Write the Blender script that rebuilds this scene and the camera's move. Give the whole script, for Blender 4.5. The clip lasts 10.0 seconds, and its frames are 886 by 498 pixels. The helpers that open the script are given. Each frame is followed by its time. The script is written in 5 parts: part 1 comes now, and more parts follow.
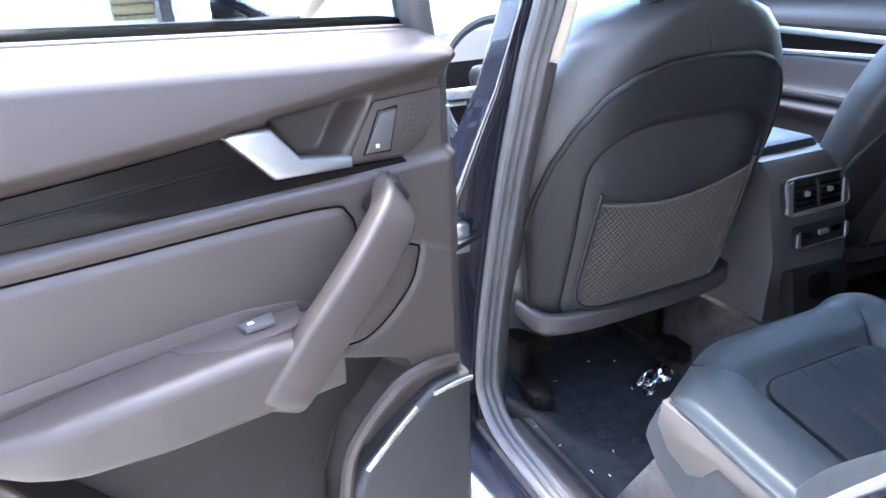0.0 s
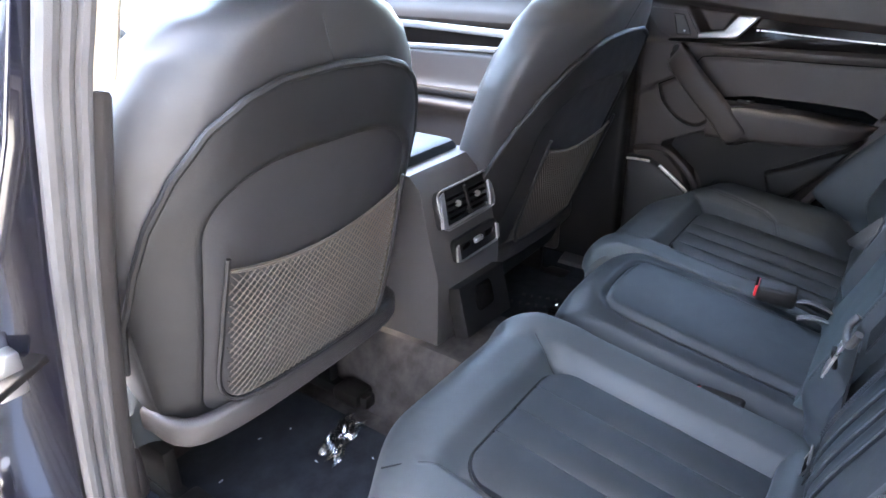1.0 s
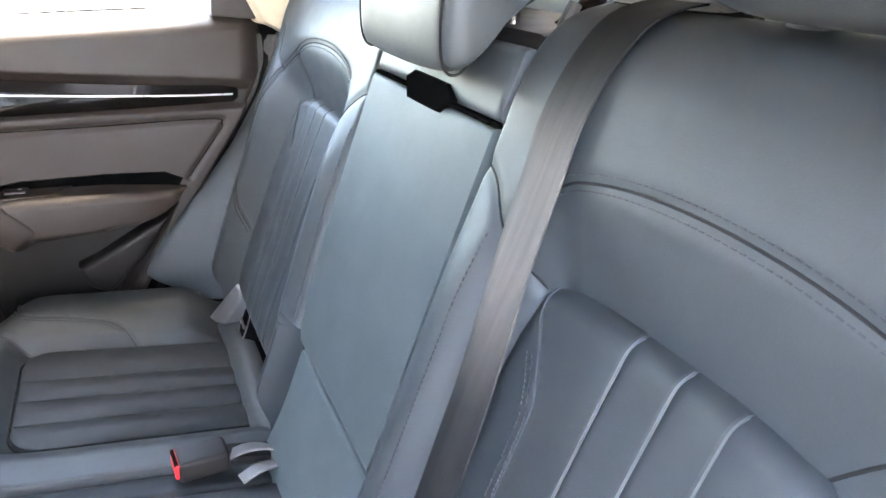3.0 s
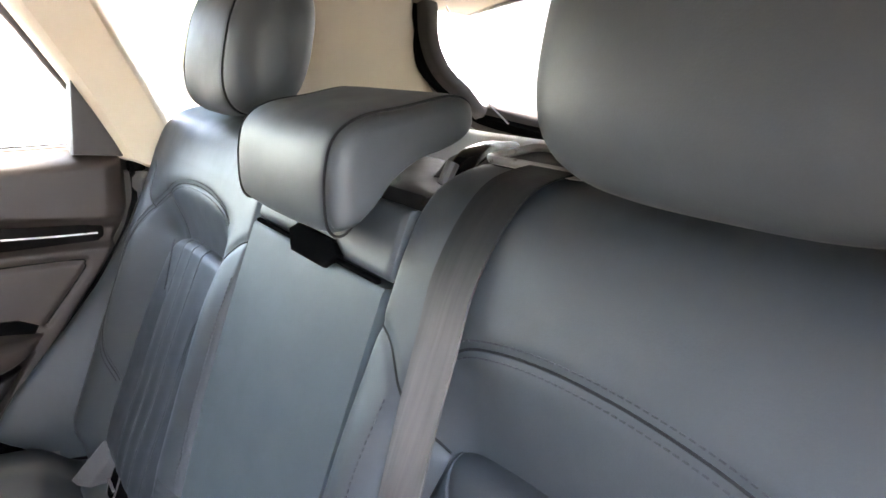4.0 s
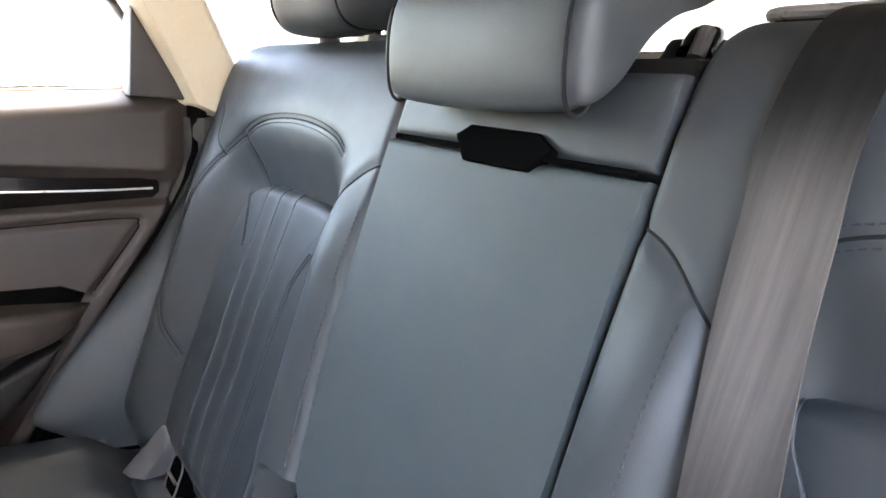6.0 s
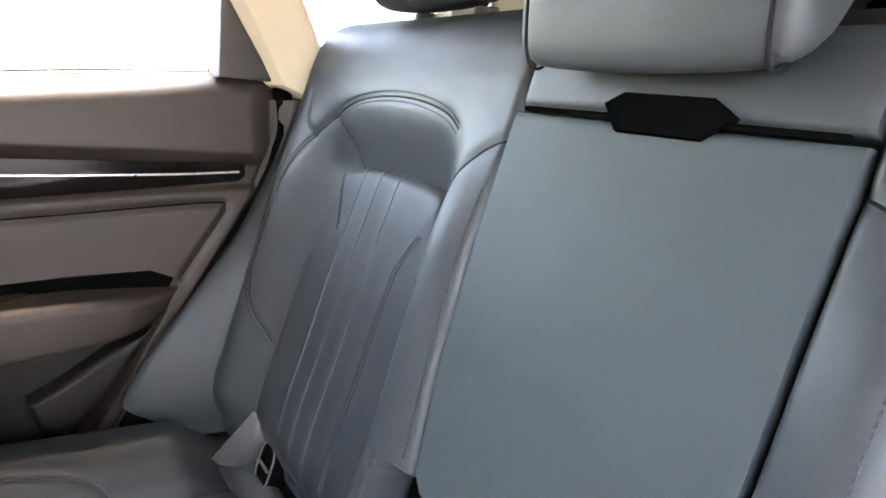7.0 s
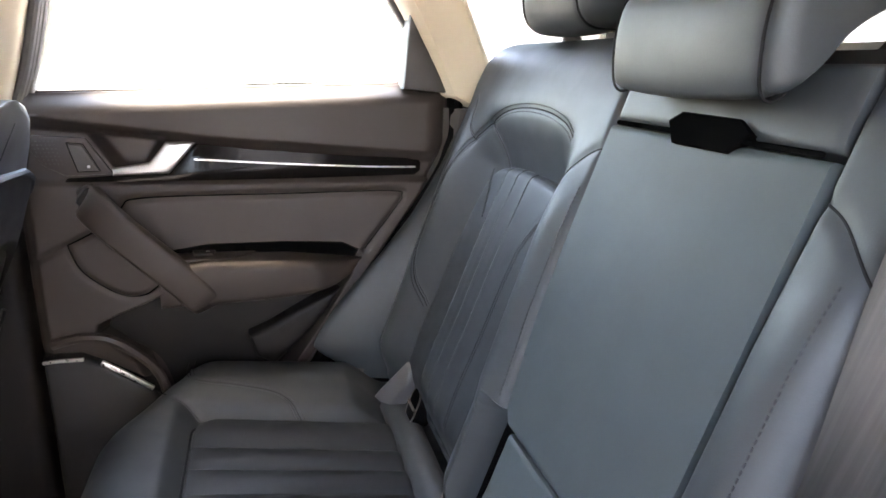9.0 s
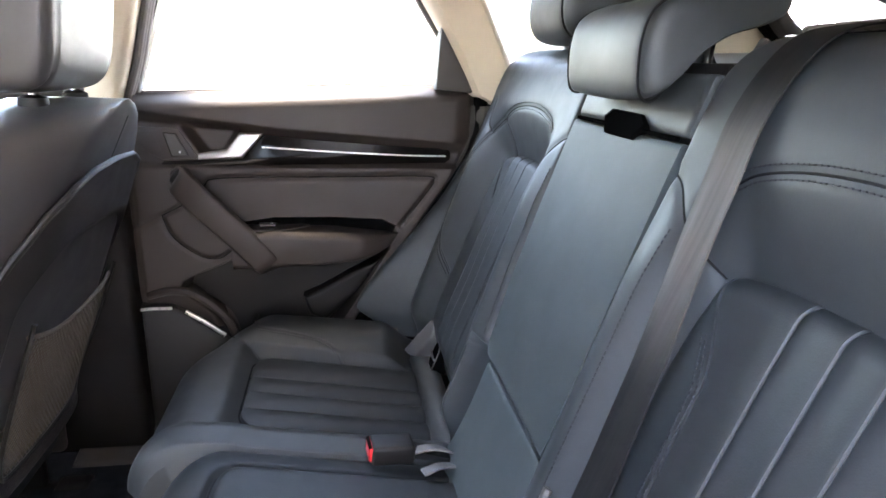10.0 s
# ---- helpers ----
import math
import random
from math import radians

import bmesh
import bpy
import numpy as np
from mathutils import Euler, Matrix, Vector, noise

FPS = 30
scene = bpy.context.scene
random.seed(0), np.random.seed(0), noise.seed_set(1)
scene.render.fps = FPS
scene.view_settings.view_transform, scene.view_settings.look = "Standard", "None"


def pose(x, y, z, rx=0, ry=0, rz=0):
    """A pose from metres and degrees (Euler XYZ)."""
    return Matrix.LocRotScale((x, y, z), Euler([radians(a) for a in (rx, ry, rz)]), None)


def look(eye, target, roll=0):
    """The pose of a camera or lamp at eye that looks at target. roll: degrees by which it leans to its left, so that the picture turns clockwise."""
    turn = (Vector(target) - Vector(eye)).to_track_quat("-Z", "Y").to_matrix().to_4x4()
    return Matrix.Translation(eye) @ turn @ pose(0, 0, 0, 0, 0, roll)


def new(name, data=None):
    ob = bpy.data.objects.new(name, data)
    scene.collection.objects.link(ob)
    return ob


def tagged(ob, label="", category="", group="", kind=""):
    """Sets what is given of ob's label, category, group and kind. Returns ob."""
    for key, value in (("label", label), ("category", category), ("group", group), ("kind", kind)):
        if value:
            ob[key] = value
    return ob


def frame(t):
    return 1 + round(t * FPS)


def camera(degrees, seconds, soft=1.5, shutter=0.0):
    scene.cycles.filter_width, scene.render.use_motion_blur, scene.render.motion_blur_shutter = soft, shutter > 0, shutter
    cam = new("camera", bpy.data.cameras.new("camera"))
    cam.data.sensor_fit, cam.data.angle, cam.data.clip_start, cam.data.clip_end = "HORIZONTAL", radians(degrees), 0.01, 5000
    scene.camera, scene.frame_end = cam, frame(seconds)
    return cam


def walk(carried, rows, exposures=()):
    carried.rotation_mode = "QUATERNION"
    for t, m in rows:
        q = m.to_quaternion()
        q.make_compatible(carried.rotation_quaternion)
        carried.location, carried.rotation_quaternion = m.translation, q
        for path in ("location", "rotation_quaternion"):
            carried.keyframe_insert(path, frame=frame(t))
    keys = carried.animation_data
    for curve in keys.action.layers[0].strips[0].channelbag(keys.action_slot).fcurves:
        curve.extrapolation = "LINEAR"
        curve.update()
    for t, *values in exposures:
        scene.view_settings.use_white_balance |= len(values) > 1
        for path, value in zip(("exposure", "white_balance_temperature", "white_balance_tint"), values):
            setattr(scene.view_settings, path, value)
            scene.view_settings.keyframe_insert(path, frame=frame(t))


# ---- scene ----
cam = camera(68.1, 10.0, soft=1.6)
EXPOSURES = [(0, 5.6, 5700, 9), (0.5, 6.1, 5950, 10), (1.0, 6.45, 6600, 11), (2.0, 7.4, 7250, 12), (3.0, 7.6, 7500, 13), (4.5, 6.85, 7900, 15),
             (5.5, 6.9, 7900, 15), (7.0, 7.2, 8200, 16), (8.5, 6.9, 8300, 16), (10.0, 6.6, 7600, 16)]
PATH = [
    (0, (-1.207, -0.198, 1.207), (-0.494, 1.492, 0.412), -3.1),
    (0.5, (-1.098, -0.070, 1.202), (0.018, 1.353, 0.352), -1.7),
    (1, (-0.983, 0.018, 1.194), (0.483, 1.076, 0.340), -0.5),
    (1.5, (-0.870, 0.090, 1.198), (0.864, 0.599, 0.341), 0.5),
    (2, (-0.781, 0.126, 1.209), (1.030, 0.067, 0.364), 1.5),
    (2.5, (-0.685, 0.130, 1.223), (1.105, -0.188, 0.388), 1.9),
    (3, (-0.589, 0.144, 1.237), (1.049, -0.662, 0.422), 2.4),
    (4.3, (-0.555, 0.141, 1.287), (0.990, -1.032, 0.798), 2.3),
    (4.5, (-0.540, 0.151, 1.266), (1.006, -1.024, 0.787), 2.4),
    (5, (-0.487, 0.169, 1.231), (1.058, -1.003, 0.740), 2.4),
    (5.5, (-0.426, 0.188, 1.195), (1.120, -0.983, 0.707), 2.6),
    (6.8, (-0.312, 0.236, 1.141), (1.255, -0.896, 0.630), 2.1),
    (7, (-0.303, 0.248, 1.141), (1.308, -0.820, 0.625), 2.0),
    (7.5, (-0.299, 0.278, 1.137), (1.438, -0.569, 0.622), 2.1),
    (8, (-0.315, 0.293, 1.138), (1.500, -0.366, 0.615), 2.0),
    (8.5, (-0.376, 0.273, 1.151), (1.459, -0.325, 0.627), 2.0),
    (9, (-0.480, 0.237, 1.162), (1.376, -0.288, 0.633), 1.9),
    (9.5, (-0.589, 0.200, 1.170), (1.294, -0.212, 0.635), 1.7),
    (10, (-0.696, 0.188, 1.175), (1.205, -0.119, 0.635), 1.7),
]
walk(cam, [(t, look(eye, target, roll)) for t, eye, target, roll in PATH], EXPOSURES)

# ---- light ----
world = bpy.data.worlds.new("world")
scene.world = world
world.use_nodes = True
wn = world.node_tree.nodes
sky = wn.new("ShaderNodeTexSky")
sky.sky_type, sky.sun_disc = "NISHITA", False
sky.sun_elevation, sky.sun_rotation = radians(78), radians(0)
sky.air_density, sky.dust_density = 1.0, 2.0
wn["Background"].inputs["Strength"].default_value = 0.14
world.node_tree.links.new(sky.outputs["Color"], wn["Background"].inputs["Color"])
sun = new("sun", bpy.data.lights.new("sun", "SUN"))
sun.data.energy, sun.data.angle, sun.data.color = 1.3, radians(20), (1.0, 0.94, 0.86)
sun.matrix_world = look((0.0, 0.208, 0.978), (0, 0, 0))


# ---- materials ----
def material(name, color, rough=0.5, metal=0.0, var=0.25, scale=6.0, grain=0.0, grain_scale=900.0, rough_var=0.1,
             coat=0.0, spec=0.5, voronoi=False, color2=None, ramp=(0.35, 0.7), wrinkle=0.0):
    """A node material: colour and roughness vary at a large and a small scale, with a fine relief."""
    m = bpy.data.materials.new(name)
    m.use_nodes = True
    t = m.node_tree
    n, l = t.nodes, t.links
    b = n["Principled BSDF"]
    co = n.new("ShaderNodeTexCoord")
    big = n.new("ShaderNodeTexNoise")
    big.inputs["Scale"].default_value, big.inputs["Detail"].default_value, big.inputs["Roughness"].default_value = scale, 6, 0.6
    l.new(co.outputs["Object"], big.inputs["Vector"])
    r = n.new("ShaderNodeValToRGB")
    lo = [c * (1 - var) for c in color]
    hi = color2 or [min(1, c * (1 + var)) for c in color]
    r.color_ramp.elements[0].position, r.color_ramp.elements[1].position = ramp
    r.color_ramp.elements[0].color, r.color_ramp.elements[1].color = (*lo, 1), (*hi, 1)
    l.new(big.outputs["Fac"], r.inputs["Fac"])
    l.new(r.outputs["Color"], b.inputs["Base Color"])
    mr = n.new("ShaderNodeMapRange")
    mr.inputs["To Min"].default_value, mr.inputs["To Max"].default_value = max(0.02, rough - rough_var), min(1, rough + rough_var)
    mid = n.new("ShaderNodeTexNoise")
    mid.inputs["Scale"].default_value, mid.inputs["Detail"].default_value = scale * 5, 4
    l.new(co.outputs["Object"], mid.inputs["Vector"])
    l.new(mid.outputs["Fac"], mr.inputs["Value"])
    l.new(mr.outputs["Result"], b.inputs["Roughness"])
    b.inputs["Metallic"].default_value = metal
    b.inputs["Specular IOR Level"].default_value = spec
    b.inputs["Coat Weight"].default_value = coat
    b.inputs["Coat Roughness"].default_value = 0.05
    if grain:
        g = n.new("ShaderNodeTexVoronoi" if voronoi else "ShaderNodeTexNoise")
        g.inputs["Scale"].default_value = grain_scale
        l.new(co.outputs["Object"], g.inputs["Vector"])
        bump = n.new("ShaderNodeBump")
        bump.inputs["Strength"].default_value, bump.inputs["Distance"].default_value = grain, 0.001
        l.new(g.outputs["Distance" if voronoi else "Fac"], bump.inputs["Height"])
        l.new(bump.outputs["Normal"], b.inputs["Normal"])
        if wrinkle:
            soft = n.new("ShaderNodeTexNoise")
            soft.inputs["Scale"].default_value, soft.inputs["Detail"].default_value, soft.inputs["Distortion"].default_value = 16, 3, 1.2
            l.new(co.outputs["Object"], soft.inputs["Vector"])
            fold = n.new("ShaderNodeBump")
            fold.inputs["Strength"].default_value, fold.inputs["Distance"].default_value = wrinkle, 0.006
            l.new(soft.outputs["Fac"], fold.inputs["Height"])
            l.new(fold.outputs["Normal"], bump.inputs["Normal"])
    return m


LEATHER = material("black_leather", (0.0190, 0.0220, 0.0236), 0.55, var=0.14, scale=5, spec=0.40, wrinkle=0.04, grain=0.05, grain_scale=700, voronoi=True)
ARMREST = material("grey_green_leatherette", (0.0320, 0.0395, 0.0402), 0.60, var=0.10, scale=4, spec=0.24, wrinkle=0.03, grain=0.02, grain_scale=800, voronoi=True)
# wrinkled worn leather, also darkened for the shade lying on the cushions
LEATHER_WORN_SHADE = material("worn_shaded_leather", (0.0082, 0.0100, 0.0116), 0.58, var=0.28, scale=7, spec=0.28, wrinkle=0.10, grain=0.06, grain_scale=650, voronoi=True)
# darker than LEATHER: shade on the far flutes put into the colour
LEATHER_RIB = material("fluted_black_leather", (0.0145, 0.0172, 0.0190), 0.56, var=0.16, scale=7, spec=0.34, wrinkle=0.08, grain=0.06, grain_scale=650, voronoi=True)
THREAD = material("grey_black_thread", (0.028, 0.029, 0.031), 0.8, spec=0.15)
PLASTIC = material("grey_black_plastic", (0.032, 0.027, 0.0245), 0.55, var=0.1, scale=4, grain=0.4, grain_scale=1100, voronoi=True)
SOFT = material("soft_touch_door_skin", (0.0252, 0.0182, 0.0150), 0.55, var=0.1, scale=4, spec=0.35, grain=0.12, grain_scale=900, voronoi=True)
DARK = material("black_plastic", (0.0072, 0.0058, 0.0052), 0.55, var=0.2, grain=0.2, spec=0.2)
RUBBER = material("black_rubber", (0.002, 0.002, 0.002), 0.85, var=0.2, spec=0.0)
SEAL = material("grey_door_seal", (0.066, 0.062, 0.061), 0.7, var=0.15, scale=12, grain=0.3)
GLOSS = material("piano_black_trim", (0.0045, 0.0036, 0.0032), 0.12, var=0.2, scale=14, rough_var=0.05, spec=0.07)
SATIN = material("satin_silver", (0.34, 0.33, 0.32), 0.34, metal=0.9, var=0.05, scale=20)
ALU = material("brushed_aluminium", (0.72, 0.71, 0.69), 0.30, metal=1.0, var=0.06, scale=30)
CHROME = material("chrome", (0.85, 0.85, 0.86), 0.1, metal=1.0, var=0.03, rough_var=0.04)
PAINT = material("black_car_paint", (0.006, 0.006, 0.010), 0.18, var=0.2, coat=1.0, rough_var=0.04)
CARPET = material("dark_carpet", (0.050, 0.043, 0.040), 0.95, var=0.35, scale=30, grain=1.0, grain_scale=500, spec=0.1)
MAT = material("black_mat_pile", (0.012, 0.013, 0.016), 0.95, var=0.4, scale=25, grain=1.0, grain_scale=600, spec=0.15)
HEADLINER = material("beige_headliner_cloth", (0.32, 0.28, 0.22), 0.9, var=0.05, scale=3, grain=0.4, grain_scale=900, spec=0.1)
BEIGE = material("beige_pillar_trim", (0.47, 0.40, 0.30), 0.6, var=0.04, scale=3, grain=0.2)
NET = material("grey_net_cord", (0.072, 0.058, 0.044), 0.8, var=0.2)
SHELL = material("seat_back_shell", (0.0125, 0.0114, 0.0110), 0.50, spec=0.32, var=0.15, scale=5, grain=0.3, grain_scale=1000, voronoi=True)
BRIGHT = material("light_grey_plastic", (0.42, 0.42, 0.43), 0.5, var=0.06)
RED = material("red_buckle_button", (0.55, 0.015, 0.02), 0.35, var=0.1)
WHITE = material("white_print", (0.75, 0.75, 0.75), 0.6, var=0.05)
ASPHALT = material("asphalt", (0.24, 0.23, 0.215), 0.9, var=0.3, scale=2, grain=0.8, grain_scale=200)
PALEWALL = material("pale_bounce_render", (0.62, 0.61, 0.60), 0.9, var=0.1, scale=1.5, grain=0.5, grain_scale=120)
OCHRE = material("ochre_painted_board", (0.085, 0.058, 0.014), 0.8, var=0.2, scale=2, grain=0.3, grain_scale=90)
GREYWALL = material("grey_house_render", (0.30, 0.295, 0.29), 0.9, var=0.12, scale=1.5, grain=0.5, grain_scale=120)


def glass_material(name, tint, rough=0.02, gloss=0.035):
    m = bpy.data.materials.new(name)
    m.use_nodes = True
    n, l = m.node_tree.nodes, m.node_tree.links
    n.remove(n["Principled BSDF"])
    clear, shine, mix = n.new("ShaderNodeBsdfTransparent"), n.new("ShaderNodeBsdfGlossy"), n.new("ShaderNodeMixShader")
    clear.inputs["Color"].default_value = (*tint, 1)
    shine.inputs["Roughness"].default_value = rough
    mix.inputs["Fac"].default_value = gloss
    l.new(clear.outputs[0], mix.inputs[1])
    l.new(shine.outputs[0], mix.inputs[2])
    l.new(mix.outputs[0], n["Material Output"].inputs["Surface"])
    return m


GLASS = glass_material("window_glass", (0.96, 0.98, 0.97))
REAR_GLASS = glass_material("rear_door_glass", (0.70, 0.72, 0.71))
PRIVACY = glass_material("tinted_rear_glass", (0.27, 0.285, 0.28))
CRUMPLE = glass_material("clear_plastic_film", (0.80, 0.82, 0.84), 0.12, 0.30)


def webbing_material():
    """Dark belt webbing with lengthwise streaks, a fine cross weave and a paler stretch masked by height."""
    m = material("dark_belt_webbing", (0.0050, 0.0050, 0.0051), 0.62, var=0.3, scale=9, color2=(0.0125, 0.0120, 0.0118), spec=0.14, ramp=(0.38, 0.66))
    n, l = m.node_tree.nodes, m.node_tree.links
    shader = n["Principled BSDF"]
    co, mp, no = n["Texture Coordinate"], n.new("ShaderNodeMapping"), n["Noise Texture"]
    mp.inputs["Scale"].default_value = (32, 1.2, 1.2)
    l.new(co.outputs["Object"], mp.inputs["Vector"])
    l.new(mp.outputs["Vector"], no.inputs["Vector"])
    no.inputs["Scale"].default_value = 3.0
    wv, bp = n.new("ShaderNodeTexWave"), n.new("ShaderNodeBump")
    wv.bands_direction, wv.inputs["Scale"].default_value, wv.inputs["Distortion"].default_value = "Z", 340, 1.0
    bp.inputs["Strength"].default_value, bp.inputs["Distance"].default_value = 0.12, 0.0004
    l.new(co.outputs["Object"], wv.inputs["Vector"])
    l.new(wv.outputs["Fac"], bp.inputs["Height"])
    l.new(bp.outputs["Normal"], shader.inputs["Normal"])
    # a paler streaked stretch that fades out above and below
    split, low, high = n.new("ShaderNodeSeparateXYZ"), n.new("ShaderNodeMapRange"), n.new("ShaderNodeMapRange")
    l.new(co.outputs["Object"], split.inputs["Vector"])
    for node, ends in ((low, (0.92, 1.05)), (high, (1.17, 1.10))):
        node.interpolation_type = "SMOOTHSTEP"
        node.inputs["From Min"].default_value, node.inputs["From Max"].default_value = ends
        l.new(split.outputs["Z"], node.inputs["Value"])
    both, streak, pale_mix = n.new("ShaderNodeMath"), n.new("ShaderNodeMath"), n.new("ShaderNodeMixRGB")
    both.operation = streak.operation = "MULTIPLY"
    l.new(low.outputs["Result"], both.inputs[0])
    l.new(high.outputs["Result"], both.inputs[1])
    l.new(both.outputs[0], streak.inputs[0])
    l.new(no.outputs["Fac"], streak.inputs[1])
    pale_mix.inputs["Color2"].default_value = (0.120, 0.105, 0.096, 1)
    l.new(streak.outputs[0], pale_mix.inputs["Fac"])
    l.new(n["Color Ramp"].outputs["Color"], pale_mix.inputs["Color1"])
    l.new(pale_mix.outputs["Color"], shader.inputs["Base Color"])
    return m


FLEECE = material("grey_seat_base_carpet", (0.105, 0.093, 0.084), 0.95, var=0.2, scale=20, grain=0.8, grain_scale=500, spec=0.1)
SHRED = material("clear_plastic_scrap", (0.55, 0.56, 0.58), 0.25, var=0.1)
SEAM = material("dark_seam", (0.009, 0.009, 0.0095), 0.8, var=0.1, spec=0.1)
CONSOLE = material("grey_console_plastic", (0.058, 0.051, 0.047), 0.5, var=0.1, scale=4, grain=0.2, grain_scale=1100, voronoi=True)
# the bench's leather again, warmed and lightened for the light on the front seats
FRONT_LEATHER = material("warm_lit_leather", (0.0265, 0.0245, 0.0240), 0.46, var=0.15, scale=5, grain=0.03, grain_scale=700, voronoi=True)
FOOT = material("pale_grey_plastic", (0.055, 0.052, 0.051), 0.5, var=0.08, grain=0.15, grain_scale=900, voronoi=True)
RIM = material("satin_grey_plastic", (0.16, 0.15, 0.14), 0.3, var=0.1, scale=20)
# skirt leather with the warm ground bounce put into its colour
SKIRT = material("ground_lit_leather", (0.070, 0.058, 0.050), 0.5, var=0.12, grain=0.08, grain_scale=700, voronoi=True)
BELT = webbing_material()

# ---- building tools ----
XF = Matrix.Identity(4)          # where the parts that are being built go


def place(m):
    global XF
    XF = m


MIRROR = Matrix.Diagonal((-1, 1, 1, 1))
HERE = Matrix.Identity(4)


def part(name, geo, mat, parent=None, label="", sharp=35, kind="", smooth=True):
    """One mesh object from a bmesh or from (points, faces)."""
    me = bpy.data.meshes.new(name)
    if isinstance(geo, bmesh.types.BMesh):
        geo.to_mesh(me)
        geo.free()
    else:
        pts, faces = geo
        me.from_pydata([tuple(p) for p in pts], [], [tuple(int(i) for i in f) for f in faces])
    me.transform(XF)
    if XF.determinant() < 0:
        me.flip_normals()
    me.update()
    if smooth:
        me.shade_smooth()
        me.set_sharp_from_angle(angle=radians(sharp))
    me.materials.append(mat)
    ob = new(name, me)
    ob.parent = parent
    if label:
        ob["label"] = label
    if kind:
        ob["kind"] = kind
    return ob


def thing(name, label, category, group="", kind=""):
    return tagged(new(name), label, category, group, kind)


def ss(a, b, x):
    """A smooth step from 0 at a to 1 at b."""
    t = np.clip((np.asarray(x, float) - a) / (b - a), 0, 1)
    return t * t * (3 - 2 * t)


def lerp(x, xs, ys):
    return np.interp(x, xs, ys)


def spline(pts, n=8, closed=False):
    """A Catmull-Rom line through the points."""
    p = np.array(pts, float)
    if closed:
        p = np.vstack([p[-1], p, p[0], p[1]])
    else:
        p = np.vstack([2 * p[0] - p[1], p, 2 * p[-1] - p[-2]])
    out = []
    for i in range(1, len(p) - 2):
        t = np.linspace(0, 1, n, endpoint=False)[:, None]
        a, b, c, d = p[i - 1], p[i], p[i + 1], p[i + 2]
        out.append(0.5 * (2 * b + (c - a) * t + (2 * a - 5 * b + 4 * c - d) * t ** 2 + (3 * b - a - 3 * c + d) * t ** 3))
    out = np.vstack(out)
    return out if closed else np.vstack([out, p[-2]])


def groove(X, Z, line, width, depth):
    """The depth of a groove along a line of 2D points."""
    best = np.full(X.shape, 1e9)
    for (ax, az), (bx, bz) in zip(line[:-1], line[1:]):
        dx, dz = bx - ax, bz - az
        q = dx * dx + dz * dz
        if q < 1e-12:
            continue
        t = np.clip(((X - ax) * dx + (Z - az) * dz) / q, 0, 1)
        best = np.minimum(best, (X - ax - t * dx) ** 2 + (Z - az - t * dz) ** 2)
    return depth * np.exp(-best / (width * width))


def shell(front, back):
    """A closed slab between two grids of points of one shape (rows, columns, 3)."""
    r, c = front.shape[:2]
    pts = np.vstack([front.reshape(-1, 3), back.reshape(-1, 3)])
    i = np.arange(r * c).reshape(r, c)
    quads = lambda a: np.stack([a[:-1, :-1], a[:-1, 1:], a[1:, 1:], a[1:, :-1]], -1).reshape(-1, 4)
    o = r * c
    f = [quads(i), quads(i)[:, ::-1] + o]
    rim = np.concatenate([i[0, :-1], i[:-1, -1], i[-1, :0:-1], i[:0:-1, 0]])
    nxt = np.roll(rim, -1)
    f.append(np.stack([nxt, rim, rim + o, nxt + o], -1))
    return pts, np.vstack(f)


def grid(fn, nu, nv, u=(0, 1), v=(0, 1)):
    U, V = np.meshgrid(np.linspace(*u, nu), np.linspace(*v, nv))
    return np.stack(np.broadcast_arrays(*fn(U, V)), -1)


def loft(rings, caps=True):
    """Rings of points (k, n, 3) joined into a closed skin."""
    rings = np.asarray(rings, float)
    k, n = rings.shape[:2]
    i = np.arange(k * n).reshape(k, n)
    j = np.roll(i, -1, 1)
    f = np.stack([i[:-1], j[:-1], j[1:], i[1:]], -1).reshape(-1, 4).tolist()
    if caps:
        f += [i[0, ::-1].tolist(), i[-1].tolist()]
    return rings.reshape(-1, 3), f


def sweep(line, profile, up=(0, 0, 1), scales=None, caps=True):
    """A 2D profile carried along a line of points; profile x goes sideways, y along up."""
    p = np.asarray(line, float)
    d = np.gradient(p, axis=0)
    d /= np.linalg.norm(d, axis=1)[:, None] + 1e-12
    s = np.cross(d, np.asarray(up, float))
    s /= np.linalg.norm(s, axis=1)[:, None] + 1e-12
    w = np.cross(s, d)
    q = np.asarray(profile, float)
    sc = np.ones(len(p)) if scales is None else np.asarray(scales)
    rings = p[:, None] + (s[:, None] * q[None, :, :1] + w[:, None] * q[None, :, 1:]) * sc[:, None, None]
    return loft(rings, caps)


def circle(r, n=8, ry=None):
    a = np.linspace(0, 2 * np.pi, n, endpoint=False)
    return np.stack([r * np.cos(a), (ry or r) * np.sin(a)], 1)


def rrect(w, h, r, n=4):
    """A rounded rectangle of 2D points."""
    out = []
    for cx, cy, a0 in ((w / 2 - r, h / 2 - r, 0), (-w / 2 + r, h / 2 - r, 90), (-w / 2 + r, -h / 2 + r, 180), (w / 2 - r, -h / 2 + r, 270)):
        for a in np.linspace(a0, a0 + 90, n):
            out.append((cx + r * np.cos(radians(a)), cy + r * np.sin(radians(a))))
    return np.array(out)


